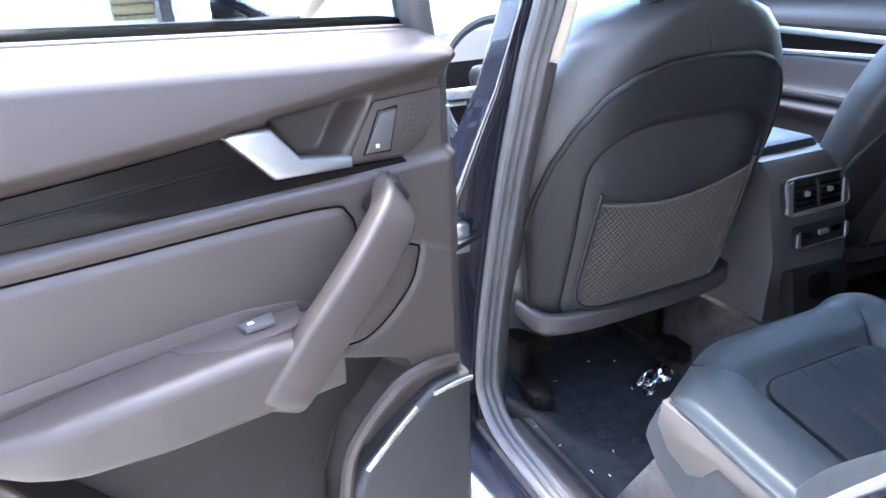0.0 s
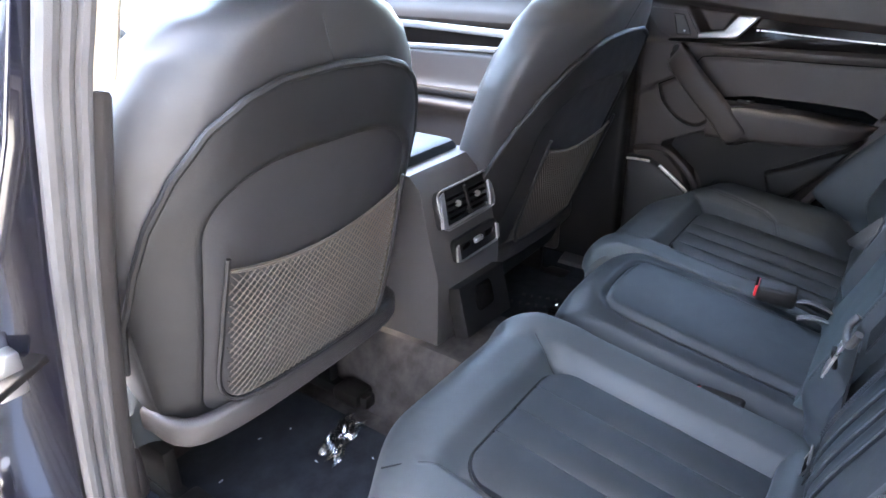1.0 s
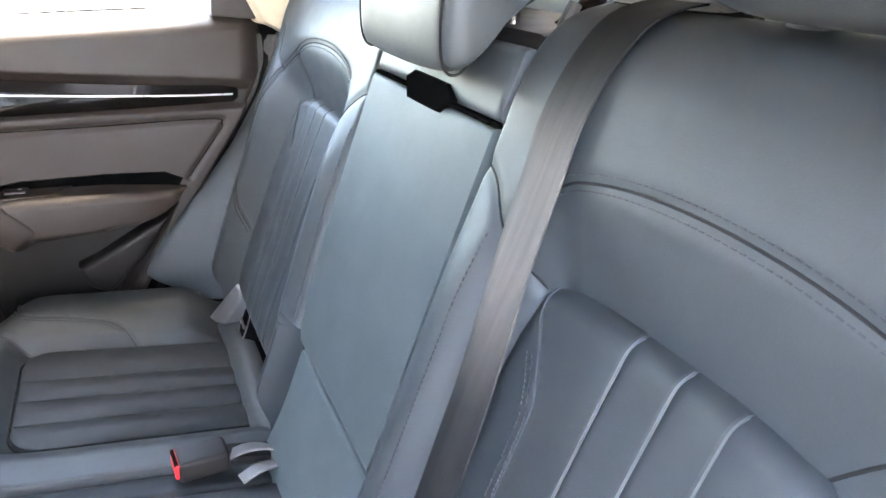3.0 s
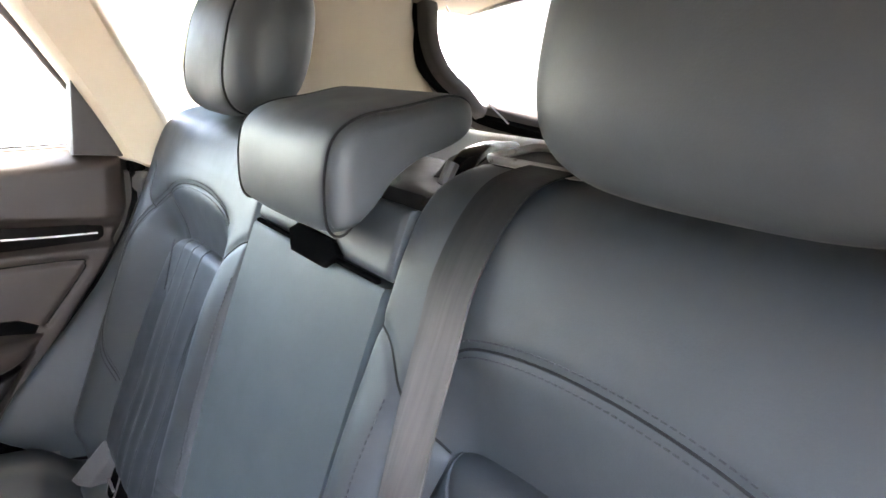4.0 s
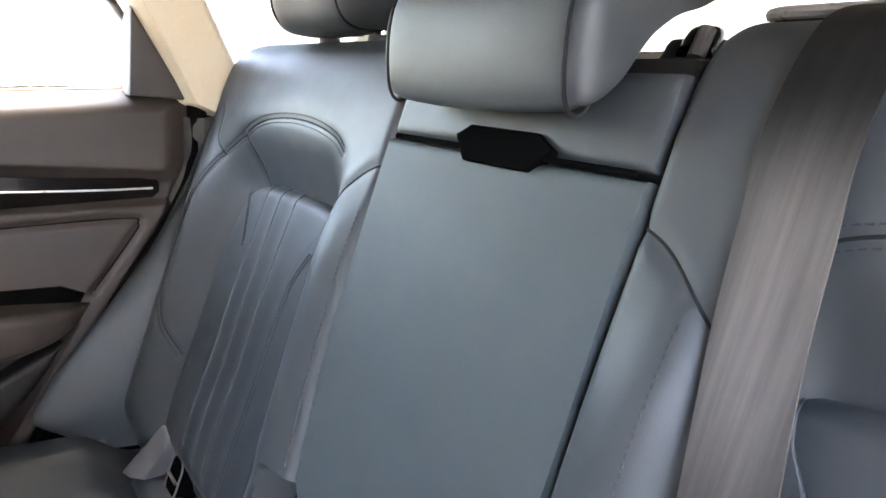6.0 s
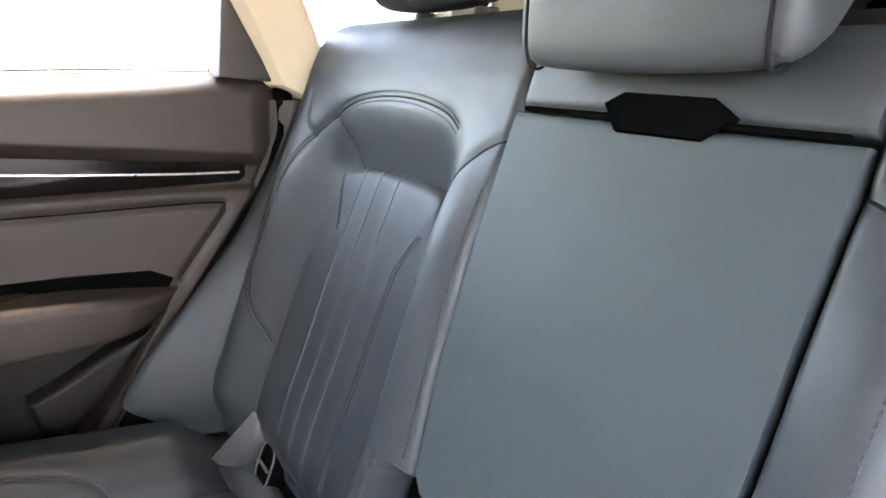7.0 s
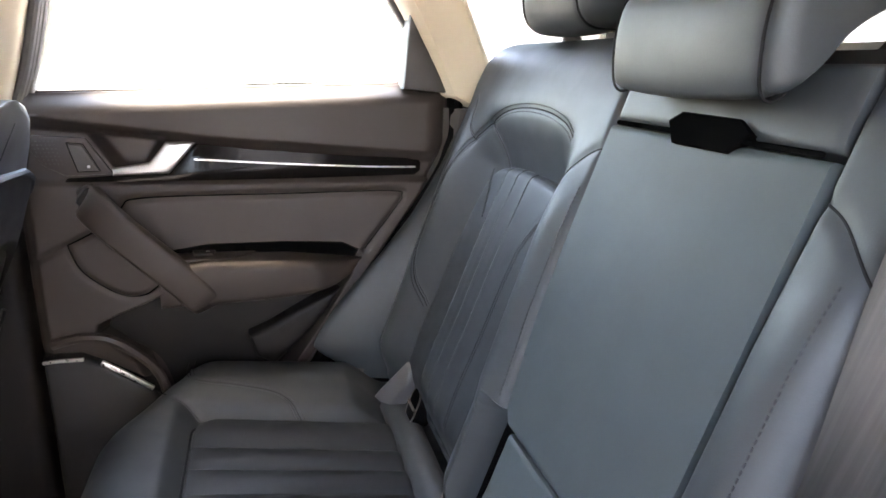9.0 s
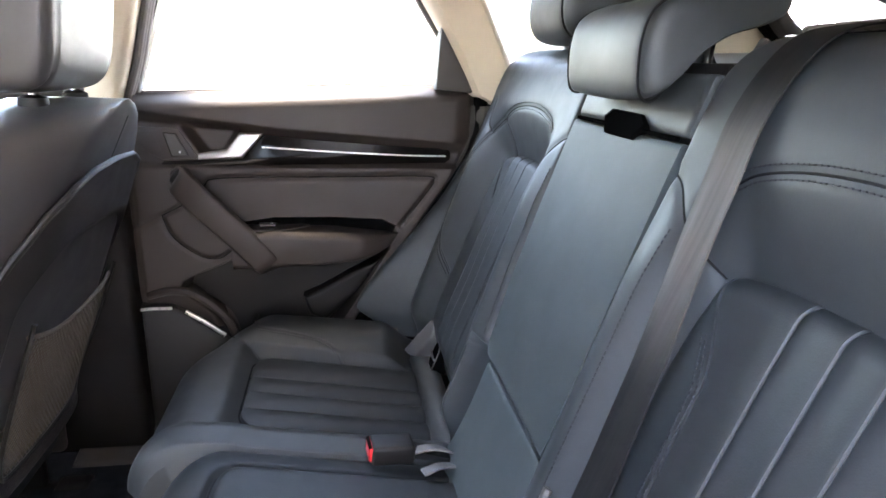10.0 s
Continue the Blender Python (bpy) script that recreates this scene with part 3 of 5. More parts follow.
def cushion(m, label, inner=0.166):
    place(m)
    top = thing("rear_seat_cushion", label, "car seat", "rear seat cushions")
    us = np.linspace(inner, 0.650, 170)
    v = np.concatenate([np.linspace(0, 0.70, 110), np.linspace(0.70, 1, 34)[1:]])
    U, V = np.meshgrid(us, v)
    YF = 0.492 - 0.095 * ss(0.44, 0.66, U) - 0.02 * ss(inner + 0.034, inner, U)
    R, H = 0.075, 0.085
    ye = YF - R
    Yt = -0.05 + (ye + 0.05) * V / 0.70
    th = np.clip((V - 0.70) / 0.20, 0, 1) * radians(88)
    low = np.clip((V - 0.90) / 0.10, 0, 1)
    Y = np.where(V <= 0.70, Yt, ye + R * np.sin(th) - 0.03 * low)
    Z = np.where(V <= 0.70, cushion_top(U, Yt), cushion_top(U, ye) - H * (1 - np.cos(th)) - 0.035 * low)
    edge = ss(0.628, 0.650, U) ** 2 * 0.016 + ss(inner + 0.014, inner, U) ** 2 * 0.02
    def seam_cut(u, y):
        return groove(u, y, C_OUT, 0.006, 0.0030) + groove(u, y, C_IN, 0.006, 0.0030) + (groove(u, y, C_ARCH, 0.006, 0.0020) if m == HERE else 0)
    Z = Z - edge - np.where(V <= 0.7, seam_cut(U, Y), 0)
    front = np.stack([U, Y, Z], -1)
    back = np.stack([U, np.minimum(Y, ye + 0.0), np.full_like(Z, 0.50)], -1)
    part("cover", shell(front, back), LEATHER, top)
    for ln in (C_OUT, C_IN) + ((C_ARCH,) if m == HERE else ()):
        zq = cushion_top(ln[:, 0], ln[:, 1]) - seam_cut(ln[:, 0], ln[:, 1]) - 0.016 * ss(0.628, 0.650, ln[:, 0]) ** 2
        part("seam", sweep(np.column_stack([ln, zq - 0.0002]), circle(0.0009, 6)), SEAM, top)
    off = np.gradient(C_ARCH, axis=0)
    off = np.stack([off[:, 1], -off[:, 0]], 1) / np.linalg.norm(off, axis=1)[:, None] * 0.005
    rows = []
    for sg in (-1, 1):
        q = C_ARCH + sg * off
        rows.append(stitches(np.column_stack([q, cushion_top(q[:, 0], q[:, 1]) - seam_cut(q[:, 0], q[:, 1]) + 0.0003]), (0, 0, 1)))
    if m == HERE:
        part("stitching", join(*rows), THREAD, top, kind="stuff", smooth=False)
    # the outer side: a leather skirt with a hooked lower edge under a piped seam
    hook = [(0.372, 0.640), (0.376, 0.60), (0.352, 0.569), (0.312, 0.557), (0.288, 0.570), (0.264, 0.604), (0.213, 0.598), (0.0, 0.598), (0.0, 0.612), (0.2, 0.630), (0.31, 0.640)]
    part("side_skirt", prism(hook, lambda a, b, d: (d, a, b), 0.636, 0.653, 0.004), SKIRT, top, "leather side skirt, made paler and browner for ground light")
    part("piping", sweep(spline([(0.650, -0.02, 0.612), (0.651, 0.2, 0.632), (0.650, 0.31, 0.644), (0.643, 0.365, 0.640)], 6), circle(0.0022, 6)), LEATHER, top)
    part("seat_base", prism([(0.385, 0.555), (0.40, 0.53), (0.515, 0.318), (0.50, 0.30), (-0.15, 0.30), (-0.15, 0.555)], lambda a, b, d: (d, a, b), 0.165, 0.605, 0.012, 3), FLEECE, top, "grey-brown carpeted seat base")
    panel = part("ribbed_panel", pad(0.245, 0.496, -0.03, 0.350, lambda a, b, d: (a, b, cushion_top(a, b) - 0.012 + d), 0.006, 0.004, na=20, nb=20), LEATHER, top)
    cuts = (0.243, 0.300, 0.357, 0.412, 0.496)
    rim = np.array([(0.2435, y) for y in np.linspace(0.0, 0.312, 14)] + [(x, float(panel_front(x)) + 0.001) for x in 0.3695 - 0.126 * np.cos(np.linspace(0, np.pi, 44))] + [(0.4955, y) for y in np.linspace(0.312, 0.0, 14)])
    part("rim_seam", sweep(np.column_stack([rim, cushion_top(rim[:, 0], rim[:, 1]) + 0.0006]), circle(0.0015, 6)), SEAM, panel)
    for c in cuts[1:-1]:
        yy = np.linspace(-0.02, float(panel_front(c)), 20)
        part("flute_seam", sweep(np.column_stack([np.full(20, c), yy, cushion_top(np.full(20, c), yy) + 0.0004]), circle(0.0016, 6)), SEAM, panel)
    for k in range(4):
        def strip(a, b, d, k=k):
            x = cuts[k] + (a + 1) / 2 * (cuts[k + 1] - cuts[k])
            y = -0.03 + b * (0.03 + panel_front(x))
            return x, y, 0.6175 - 0.008 + d - slope(y)
        part("flute", pad(-1, 1, 0, 1, strip, 0.019, 0.015, 0.008, na=28, nb=40), LEATHER_WORN_SHADE, panel)
    place(HERE)


def middle_cushion():
    top = thing("middle_seat_cushion", "raised black leather middle seat cushion", "car seat", "rear seat cushions")
    us = np.linspace(-0.163, 0.126, 130)
    v = np.concatenate([np.linspace(0, 0.70, 150), np.linspace(0.70, 1, 30)[1:]])
    U, V = np.meshgrid(us, v)
    R, H = 0.07, 0.09
    ye = 0.425 - R - 0.015 * ((U + 0.018) / 0.145) ** 4
    Yt = -0.05 + (ye + 0.05) * V / 0.70
    th = np.clip((V - 0.70) / 0.20, 0, 1) * radians(85)
    low = np.clip((V - 0.90) / 0.10, 0, 1)
    Y = np.where(V <= 0.70, Yt, ye + R * np.sin(th) - 0.02 * low)
    crown = 0.690 - 0.030 * np.abs((U + 0.018) / 0.145) ** 3 - slope(Yt)
    box = spline([(-0.122, -0.04), (-0.120, 0.15), (-0.117, 0.300), (-0.107, 0.332), (-0.080, 0.343), (-0.03, 0.346), (0.02, 0.343), (0.048, 0.330), (0.056, 0.300), (0.054, 0.15), (0.050, -0.04)], 6)
    inside = ss(-0.124, -0.108, U) * ss(0.062, 0.046, U) * ss(0.350, 0.330, Y)
    Z = np.where(V <= 0.70, crown, crown - H * (1 - np.cos(th)) - 0.2 * low)
    Z = Z + np.where(V <= 0.7, 0.004 * inside - groove(U, Y, box, 0.006, 0.007), 0) - 0.02 * ss(0.122, 0.145, np.abs(U + 0.018)) ** 2
    part("cover", shell(np.stack([U, Y, Z], -1), np.stack([U, np.minimum(Y, ye), np.full_like(Z, 0.40)], -1)), LEATHER_WORN_SHADE, top)
    part("seam", sweep(np.column_stack([box, 0.690 - 0.030 * np.abs((box[:, 0] + 0.018) / 0.145) ** 3 - 0.0062 - slope(box[:, 1])]), circle(0.0014, 6)), SEAM, top)
    part("seat_base", prism([(0.335, 0.50), (0.35, 0.44), (0.40, 0.31), (-0.15, 0.30), (-0.15, 0.50)], lambda a, b, d: (d, a, b), -0.16, 0.125, 0.01, 2), FLEECE, top)


for m, side in ((HERE, "right"), (MIRROR, "left")):
    backrest(m, "black leather outer rear backrest with a fluted centre and stitched arch" if side == "right" else "black leather rear backrest with fluted centre beside the open door")
    headrest(m, "rounded black leather rear headrest on two posts", piped=side == "right")
    cushion(m, "black leather rear seat cushion with four fluted ribs" if side == "right" else "black leather rear seat cushion at the open door, four ribs", 0.130 if side == "right" else 0.166)
middle_back()
middle_headrest()
middle_cushion()


def side_bolster(m, label):
    """The padded wedge between an outer backrest and the door."""
    place(m)
    top = thing("seat_side_bolster", label, "car seat", "seat side bolsters")
    zs = (0.60, 0.66, 0.72, 0.80, 0.90, 1.00, 1.08, 1.115)
    edge = (0.110, 0.130, 0.095, 0.045, -0.028, -0.085, -0.120, -0.150)
    def front(u, v):
        z = 0.60 + v * 0.515
        y1 = lerp(z, zs, edge)
        y0 = back_y(z) - 0.02
        x = 0.615 + u * (0.672 - 0.615)
        f = ss(0.0, 0.85, u)
        return x, y0 + (y1 - y0) * f + (0.022 + 0.030 * ss(0.85, 0.70, z)) * np.sin(np.pi * u) * ss(1.05, 0.8, z) - 0.050 * ss(0.690, 0.610, z) ** 1.8, z
    F = grid(front, 16, 60)
    B = F.copy()
    B[..., 1] = np.minimum(F[..., 1] - 0.03, -0.16)
    part("cover", shell(F, B), LEATHER, top)
    foot = [(0.507, 0.686), (0.494, 0.682), (0.490, 0.655), (0.511, 0.607), (0.535, 0.602), (0.550, 0.606), (0.542, 0.622), (0.528, 0.648)]
    part("bolster_foot", prism(foot, lambda a, b, d: (a, 0.040 + 0.55 * (a - 0.53) - 0.30 * (b - 0.64) + d, b), -0.025, 0.003, 0.004, 3), FOOT, top, "pale grey plastic foot")
    part("piping", sweep(F[2:-2, -1] + (0, 0.001, 0), circle(0.0018, 6), up=(1, 0, 0)), LEATHER, top)
    place(HERE)


side_bolster(HERE, "black leather wedge bolster filling the gap to the closed door")
side_bolster(MIRROR, "black leather wedge bolster at the open door's edge")


# bight roll with the two child-seat anchor pockets of each outer seat
def anchor_roll(m, label):
    place(m)
    top = thing("seat_bight_roll", label, "car seat", "bight rolls")
    part("roll", sweep(spline([(0.17, 0.020, 0.580), (0.30, 0.022, 0.582), (0.45, 0.022, 0.582), (0.56, 0.024, 0.578)], 6), circle(0.026, 12), up=(0, 0, 1)), LEATHER, top)
    place(HERE)
    for ax, ay in ((0.466, 0.012), (0.232, 0.012)):
        place(m)
        pk = thing("anchor_pocket", "dark child-seat anchor pocket with a steel rim, between cushion and backrest", "anchor point", "child-seat anchors")
        ring = rrect(0.042, 0.058, 0.016, 5)
        line = np.array([(ax + a, ay - 0.34 * b, 0.628 + 0.9 * b) for a, b in np.vstack([ring, ring[:1]])])
        part("rim", sweep(line, circle(0.0014, 6), up=(0, 0.9, 0.34)), CONSOLE, pk)
        part("cavity", prism([tuple(p) for p in ring], lambda a, b, d: (ax + a, ay - 0.34 * b + 0.9 * d, 0.628 + 0.9 * b + 0.34 * d), -0.030, 0.0, 0.0), RUBBER, pk)
        part("anchor_bar", sweep([(ax - 0.019, ay + 0.003, 0.628), (ax + 0.019, ay + 0.003, 0.628)], circle(0.0022, 8)), CONSOLE, pk)
        place(HERE)


anchor_roll(HERE, "black leather roll between a rear cushion and its backrest")
anchor_roll(MIRROR, "black leather roll between cushion and backrest by the open door")


def buckle(at, turn, label, straps=()):
    top = thing("seat_belt_buckle", label, "belt buckle", "belt buckles")
    place(pose(*at, *turn))
    part("housing", rbox((0.040, 0.060, 0.028), (0, 0, 0), 0.006, 3), DARK, top)
    part("button", rbox((0.034, 0.006, 0.020), (0, 0.030, 0.002), 0.002), RED, top, "red release button")
    part("slot", rbox((0.030, 0.004, 0.004), (0, 0.0315, 0.0115), 0.001), RUBBER, top)
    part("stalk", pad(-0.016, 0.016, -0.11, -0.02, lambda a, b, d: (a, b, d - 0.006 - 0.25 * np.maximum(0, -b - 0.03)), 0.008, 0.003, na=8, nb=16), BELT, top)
    place(HERE)
    for line in straps:
        part("strap", sweep(spline(line, 6), rrect(0.022, 0.0035, 0.0015), up=(0.2, 0.2, 1)), SEAL, top, "grey webbing strap")


buckle((0.090, 0.124, 0.669), (4, 0, 6), "black buckle with a red button on the cushion's edge",
       ([(0.088, 0.100, 0.664), (0.090, 0.068, 0.668), (0.094, 0.036, 0.652), (0.098, 0.012, 0.610)], [(0.052, 0.085, 0.655), (0.058, 0.060, 0.660), (0.066, 0.032, 0.648), (0.072, 0.010, 0.610)]))
buckle((-0.152, 0.135, 0.606), (3, 0, -12), "black buckle with a red button half sunk between cushions")


def middle_belt():
    """The belt that hangs down the left backrest from its shoulder slot."""
    top = thing("seat_belt", "grey-black seat belt hanging down the backrest, metal tongue at its end", "seat belt")
    line = [(-0.226, -0.272, 1.190), (-0.226, -0.240, 1.213), (-0.225, -0.205, 1.2135), (-0.224, -0.170, 1.204), (-0.2235, -0.144, 1.178)]
    for z in (1.14, 1.10, 1.05, 1.0, 0.95, 0.90, 0.85, 0.808):
        line.append((float(lerp(z, (0.76, 0.85, 0.95, 1.05, 1.14), (-0.254, -0.252, -0.245, -0.231, -0.2235))), float(back_y(z)) + 0.006, z))
    sp = spline(line, 8)
    w = 0.0235
    A = np.linspace(-1, 1, 9)
    up = np.array([0, 0.35, 0.94])
    d = np.gradient(sp, axis=0)
    d /= np.linalg.norm(d, axis=1)[:, None]
    s = np.tile(np.array([1.0, 0, 0]), (len(sp), 1))
    nrm = np.cross(s, d)
    nrm /= np.linalg.norm(nrm, axis=1)[:, None]
    nrm *= np.sign(nrm[:, 1:2] + nrm[:, 2:3] + 1e-9)
    wave = 0.0016 * np.sin(A * 4.0)[None, :, None] * (ss(1.2, 1.0, sp[:, 2]) * ss(0.8, 1.0, sp[:, 2]))[:, None, None]
    F = sp[:, None] + s[:, None] * A[None, :, None] * w + nrm[:, None] * (0.0012 + wave)
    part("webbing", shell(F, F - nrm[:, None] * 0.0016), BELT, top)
    y0 = float(back_y(0.80)) + 0.008
    bx = -0.252
    y0 += 0.006
    tongue = part("tongue", prism([(-0.013, -0.048), (0.013, -0.048), (0.015, 0.0), (-0.015, 0.0)], lambda a, b, d: (bx + 0.012 + a, y0 + 0.008 + d - b * 0.25, 0.797 + b), 0, 0.003, 0.001), ALU, top, "bright steel tongue")
    part("tongue_slot", rbox((0.012, 0.0045, 0.024), (bx + 0.012, y0 + 0.015, 0.771), 0.001, 1, (-14, 0, 0)), DARK, tongue)
    grip = spline([(bx + 0.037, y0 + 0.004, 0.816), (bx + 0.033, y0 + 0.010, 0.804), (bx + 0.018, y0 + 0.010, 0.800), (bx, y0 + 0.009, 0.803), (bx - 0.018, y0 + 0.007, 0.808), (bx - 0.031, y0 + 0.004, 0.816), (bx - 0.036, y0, 0.832)], 5)
    part("tongue_grip", sweep(grip, rrect(0.009, 0.008, 0.0038), up=(0, 1, 0.3)), PLASTIC, tongue, "grey plastic tongue grip with raised ends")
    lower = spline([(bx, y0 - 0.004, 0.805), (bx, y0 - 0.004, 0.71), (bx, y0 + 0.01, 0.615)], 6)
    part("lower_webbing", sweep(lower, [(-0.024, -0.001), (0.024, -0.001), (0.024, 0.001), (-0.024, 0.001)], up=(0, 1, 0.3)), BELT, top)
    ring = rrect(0.112, 0.078, 0.014)
    rise = lambda b: 1.2135 + 0.004 * float(ss(0.0, -0.04, b))
    part("slot_frame", sweep(np.array([(-0.190 + a - 0.25 * b, -0.252 + b, rise(b)) for a, b in np.vstack([ring, ring[:1]])]), circle(0.0040, 8), up=(0, 0, 1)), RIM, top, "satin grey belt slot frame")
    part("slot_cavity", prism([(a * 0.97, b * 0.96) for a, b in ring], lambda a, b, d: (-0.190 + a - 0.25 * b, -0.252 + b, rise(b) - 0.003 + d), -0.012, 0.0, 0.0), DARK, top)


middle_belt()


# ---- body of the car ----
def cabin_floor():
    top = thing("car_floor", "dark carpeted car floor with a raised centre tunnel", "car floor", kind="structure")
    def f(u, v):
        x, y = -0.74 + 1.48 * u, -0.35 + 2.3 * v
        z = 0.30 + 0.145 * ss(0.19, 0.11, np.abs(x)) * ss(0.36, 0.55, y) + 0.05 * ss(0.60, 0.74, np.abs(x)) + 0.010 * np.sin(9 * x) * np.sin(7 * y)
        return x, y, z + 0.30 * ss(1.45, 1.9, y)
    F = grid(f, 90, 90)
    B = F.copy()
    B[..., 2] = 0.20
    part("carpet", shell(F, B), CARPET, top)
    return top


cabin_floor()


def side_wall(m, name, label):
    """Inner side of the body behind the rear door: pillar trims, quarter window, lower trim."""
    place(m)
    top = thing(name, label, "car body", kind="structure")
    def bar(rows, thick, n=14):
        """A trim lofted over rows of (z, front y, rear y, x)."""
        r = np.array(rows, float)
        zz = np.linspace(r[0, 0], r[-1, 0], 40)
        a, b, x = (np.interp(zz, r[:, 0], r[:, k]) for k in (1, 2, 3))
        t = np.linspace(0, 1, n)
        Y = a[:, None] + (b - a)[:, None] * t[None]
        X = np.tile(x[:, None], (1, n)) + 0.028 * (ss(0.18, 0.0, t) ** 2)[None] + 0.05 * (ss(0.72, 1.0, t) ** 2)[None]
        F = np.stack([X, Y, np.tile(zz[:, None], (1, n))], -1)
        B = F.copy()
        B[..., 0] = np.maximum(F[..., 0] + 0.012, 0.66 + thick)
        return shell(F, B)
    part("c_pillar_trim", bar([(1.096, -0.132, -0.22, 0.662), (1.117, -0.080, -0.205, 0.660), (1.19, -0.045, -0.172, 0.652), (1.25, -0.008, -0.142, 0.642),
                               (1.36, 0.064, -0.085, 0.618), (1.50, 0.15, -0.01, 0.575)], 0.06), BEIGE, top, "beige pillar trim")
    part("lower_pillar_trim", bar([(0.90, -0.02, -0.26, 0.675), (1.00, -0.078, -0.26, 0.672), (1.094, -0.084, -0.26, 0.668)], 0.05), PLASTIC, top)
    part("d_pillar_trim", bar([(1.13, -0.40, -0.86, 0.66), (1.27, -0.40, -0.74, 0.64), (1.39, -0.405, -0.68, 0.61), (1.50, -0.42, -0.65, 0.565)], 0.06), BEIGE, top, "beige pillar trim")
    part("quarter_lower_trim", bar([(0.45, -0.26, -1.0, 0.66), (0.9, -0.26, -1.0, 0.66), (1.16, -0.20, -0.95, 0.66)], 0.06), PLASTIC, top)
    part("quarter_upper_trim", bar([(1.415, -0.08, -0.44, 0.600), (1.50, -0.02, -0.44, 0.565)], 0.06), BEIGE, top)
    part("body_panel", prism([(0.32, 0.15), (0.17, 0.60), (0.066, 0.768), (-0.056, 0.945), (-0.095, 1.03), (-0.10, 1.12), (-0.17, 1.13), (-1.02, 1.13), (-1.05, 0.15)],
                             lambda a, b, d: (0.74 + d, a, b), 0.0, 0.10, 0.02, 3), PAINT, top)
    part("roof_rail", sweep(spline([(0.66, 1.05, 1.36), (0.64, 0.7, 1.45), (0.625, 0.3, 1.475), (0.61, -0.2, 1.475), (0.60, -0.62, 1.455)], 8), rrect(0.10, 0.05, 0.02), up=(0, 0, 1)), BEIGE, top)
    part("sill", prism([(-0.86, 0.20), (-0.86, 0.30), (-0.83, 0.325), (-0.75, 0.335), (-0.66, 0.345), (-0.63, 0.32), (-0.63, 0.20)],
                       lambda a, b, d: (-a, d, b), 0.15, 1.75, 0.0), PAINT, top)
    part("sill_trim", pad(-0.690, -0.625, 0.22, 0.76, lambda a, b, d: (-a, b, 0.345 + d - 0.35 * np.maximum(0, a + 0.68)), 0.010, 0.006, na=14, nb=20), PLASTIC, top)
    # opening's seal: three soft ribs side by side
    open_line = spline([(0.47, 1.47), (0.53, 1.32), (0.578, 1.15), (0.622, 1.04), (0.685, 0.863), (0.750, 0.62), (0.776, 0.47), (0.764, 0.412), (0.71, 0.372), (0.60, 0.362),
                        (0.34, 0.362), (0.27, 0.40), (0.16, 0.60), (0.055, 0.775), (-0.065, 0.95), (-0.108, 1.04), (-0.105, 1.14), (-0.03, 1.28), (0.07, 1.41), (0.20, 1.47)], 6, True)
    for k, (dx, r) in enumerate(((0.0, 0.0085), (0.016, 0.0085), (0.031, 0.010))):
        q = np.column_stack([0.700 + dx - 0.10 * np.maximum(0, open_line[:, 1] - 1.1), open_line])
        part("door_seal", sweep(np.vstack([q, q[:1]]), circle(r, 10), up=(1, 0, 0.01)), SEAL, top, "grey ribbed rubber door seal")
    # B-pillar: painted outside, beige above and dark below inside
    pl = [(0.49, 1.46), (0.588, 1.15), (0.632, 1.04), (0.695, 0.863), (0.760, 0.62), (0.786, 0.47), (0.78, 0.30)]
    wide = [(y + float(lerp(z, (0.47, 0.70, 0.90, 1.04, 1.46), (0.125, 0.125, 0.095, 0.065, 0.055))), z) for y, z in pl[::-1]]
    part("b_pillar", prism(pl + wide, lambda a, b, d: (0.735 + d * (1 - 0.8 * float(ss(0.70, 1.12, b))) - 0.12 * max(0, b - 1.1), a, b), 0.0, 0.10, 0.012, 3), PAINT, top, "glossy black painted pillar")
    part("b_pillar_upper_trim", prism([(0.495, 1.47), (0.585, 1.15), (0.610, 1.075), (0.69, 1.075), (0.665, 1.15), (0.58, 1.47)], lambda a, b, d: (0.732 - d - 0.12 * max(0, b - 1.1), a, b), 0.0, 0.075, 0.02, 3), BEIGE, top, "beige pillar trim")
    low = [(0.612, 1.073), (0.616, 0.855), (0.613, 0.62), (0.611, 0.47), (0.608, 0.31)] if m == HERE else [(0.612, 1.073), (0.692, 0.855), (0.755, 0.62), (0.782, 0.47), (0.785, 0.31)]
    # closed side's trim is blacker: shade beside the seat put in as colour
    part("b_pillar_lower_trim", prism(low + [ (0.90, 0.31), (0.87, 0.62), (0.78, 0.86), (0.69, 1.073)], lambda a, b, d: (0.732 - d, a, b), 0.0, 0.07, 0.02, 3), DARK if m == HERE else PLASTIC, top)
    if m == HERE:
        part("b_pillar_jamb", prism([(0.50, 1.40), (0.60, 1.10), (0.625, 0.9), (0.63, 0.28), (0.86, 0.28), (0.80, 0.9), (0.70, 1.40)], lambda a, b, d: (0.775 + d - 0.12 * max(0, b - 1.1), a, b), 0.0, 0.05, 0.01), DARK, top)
    glass = part("quarter_glass", prism([(-0.08, 1.42), (-0.19, 1.165), (-0.42, 1.165), (-0.42, 1.42)], lambda a, b, d: (0.70 + d - 0.2 * (b - 1.16), a, b), 0.0, 0.004, 0.0), PRIVACY, top)
    glass.visible_shadow = False
    place(HERE)


side_wall(HERE, "wall_right", "right inner side of a car body with beige pillar trims")
side_wall(MIRROR, "wall_left", "left car body side with an open door's frame, ribbed seal")


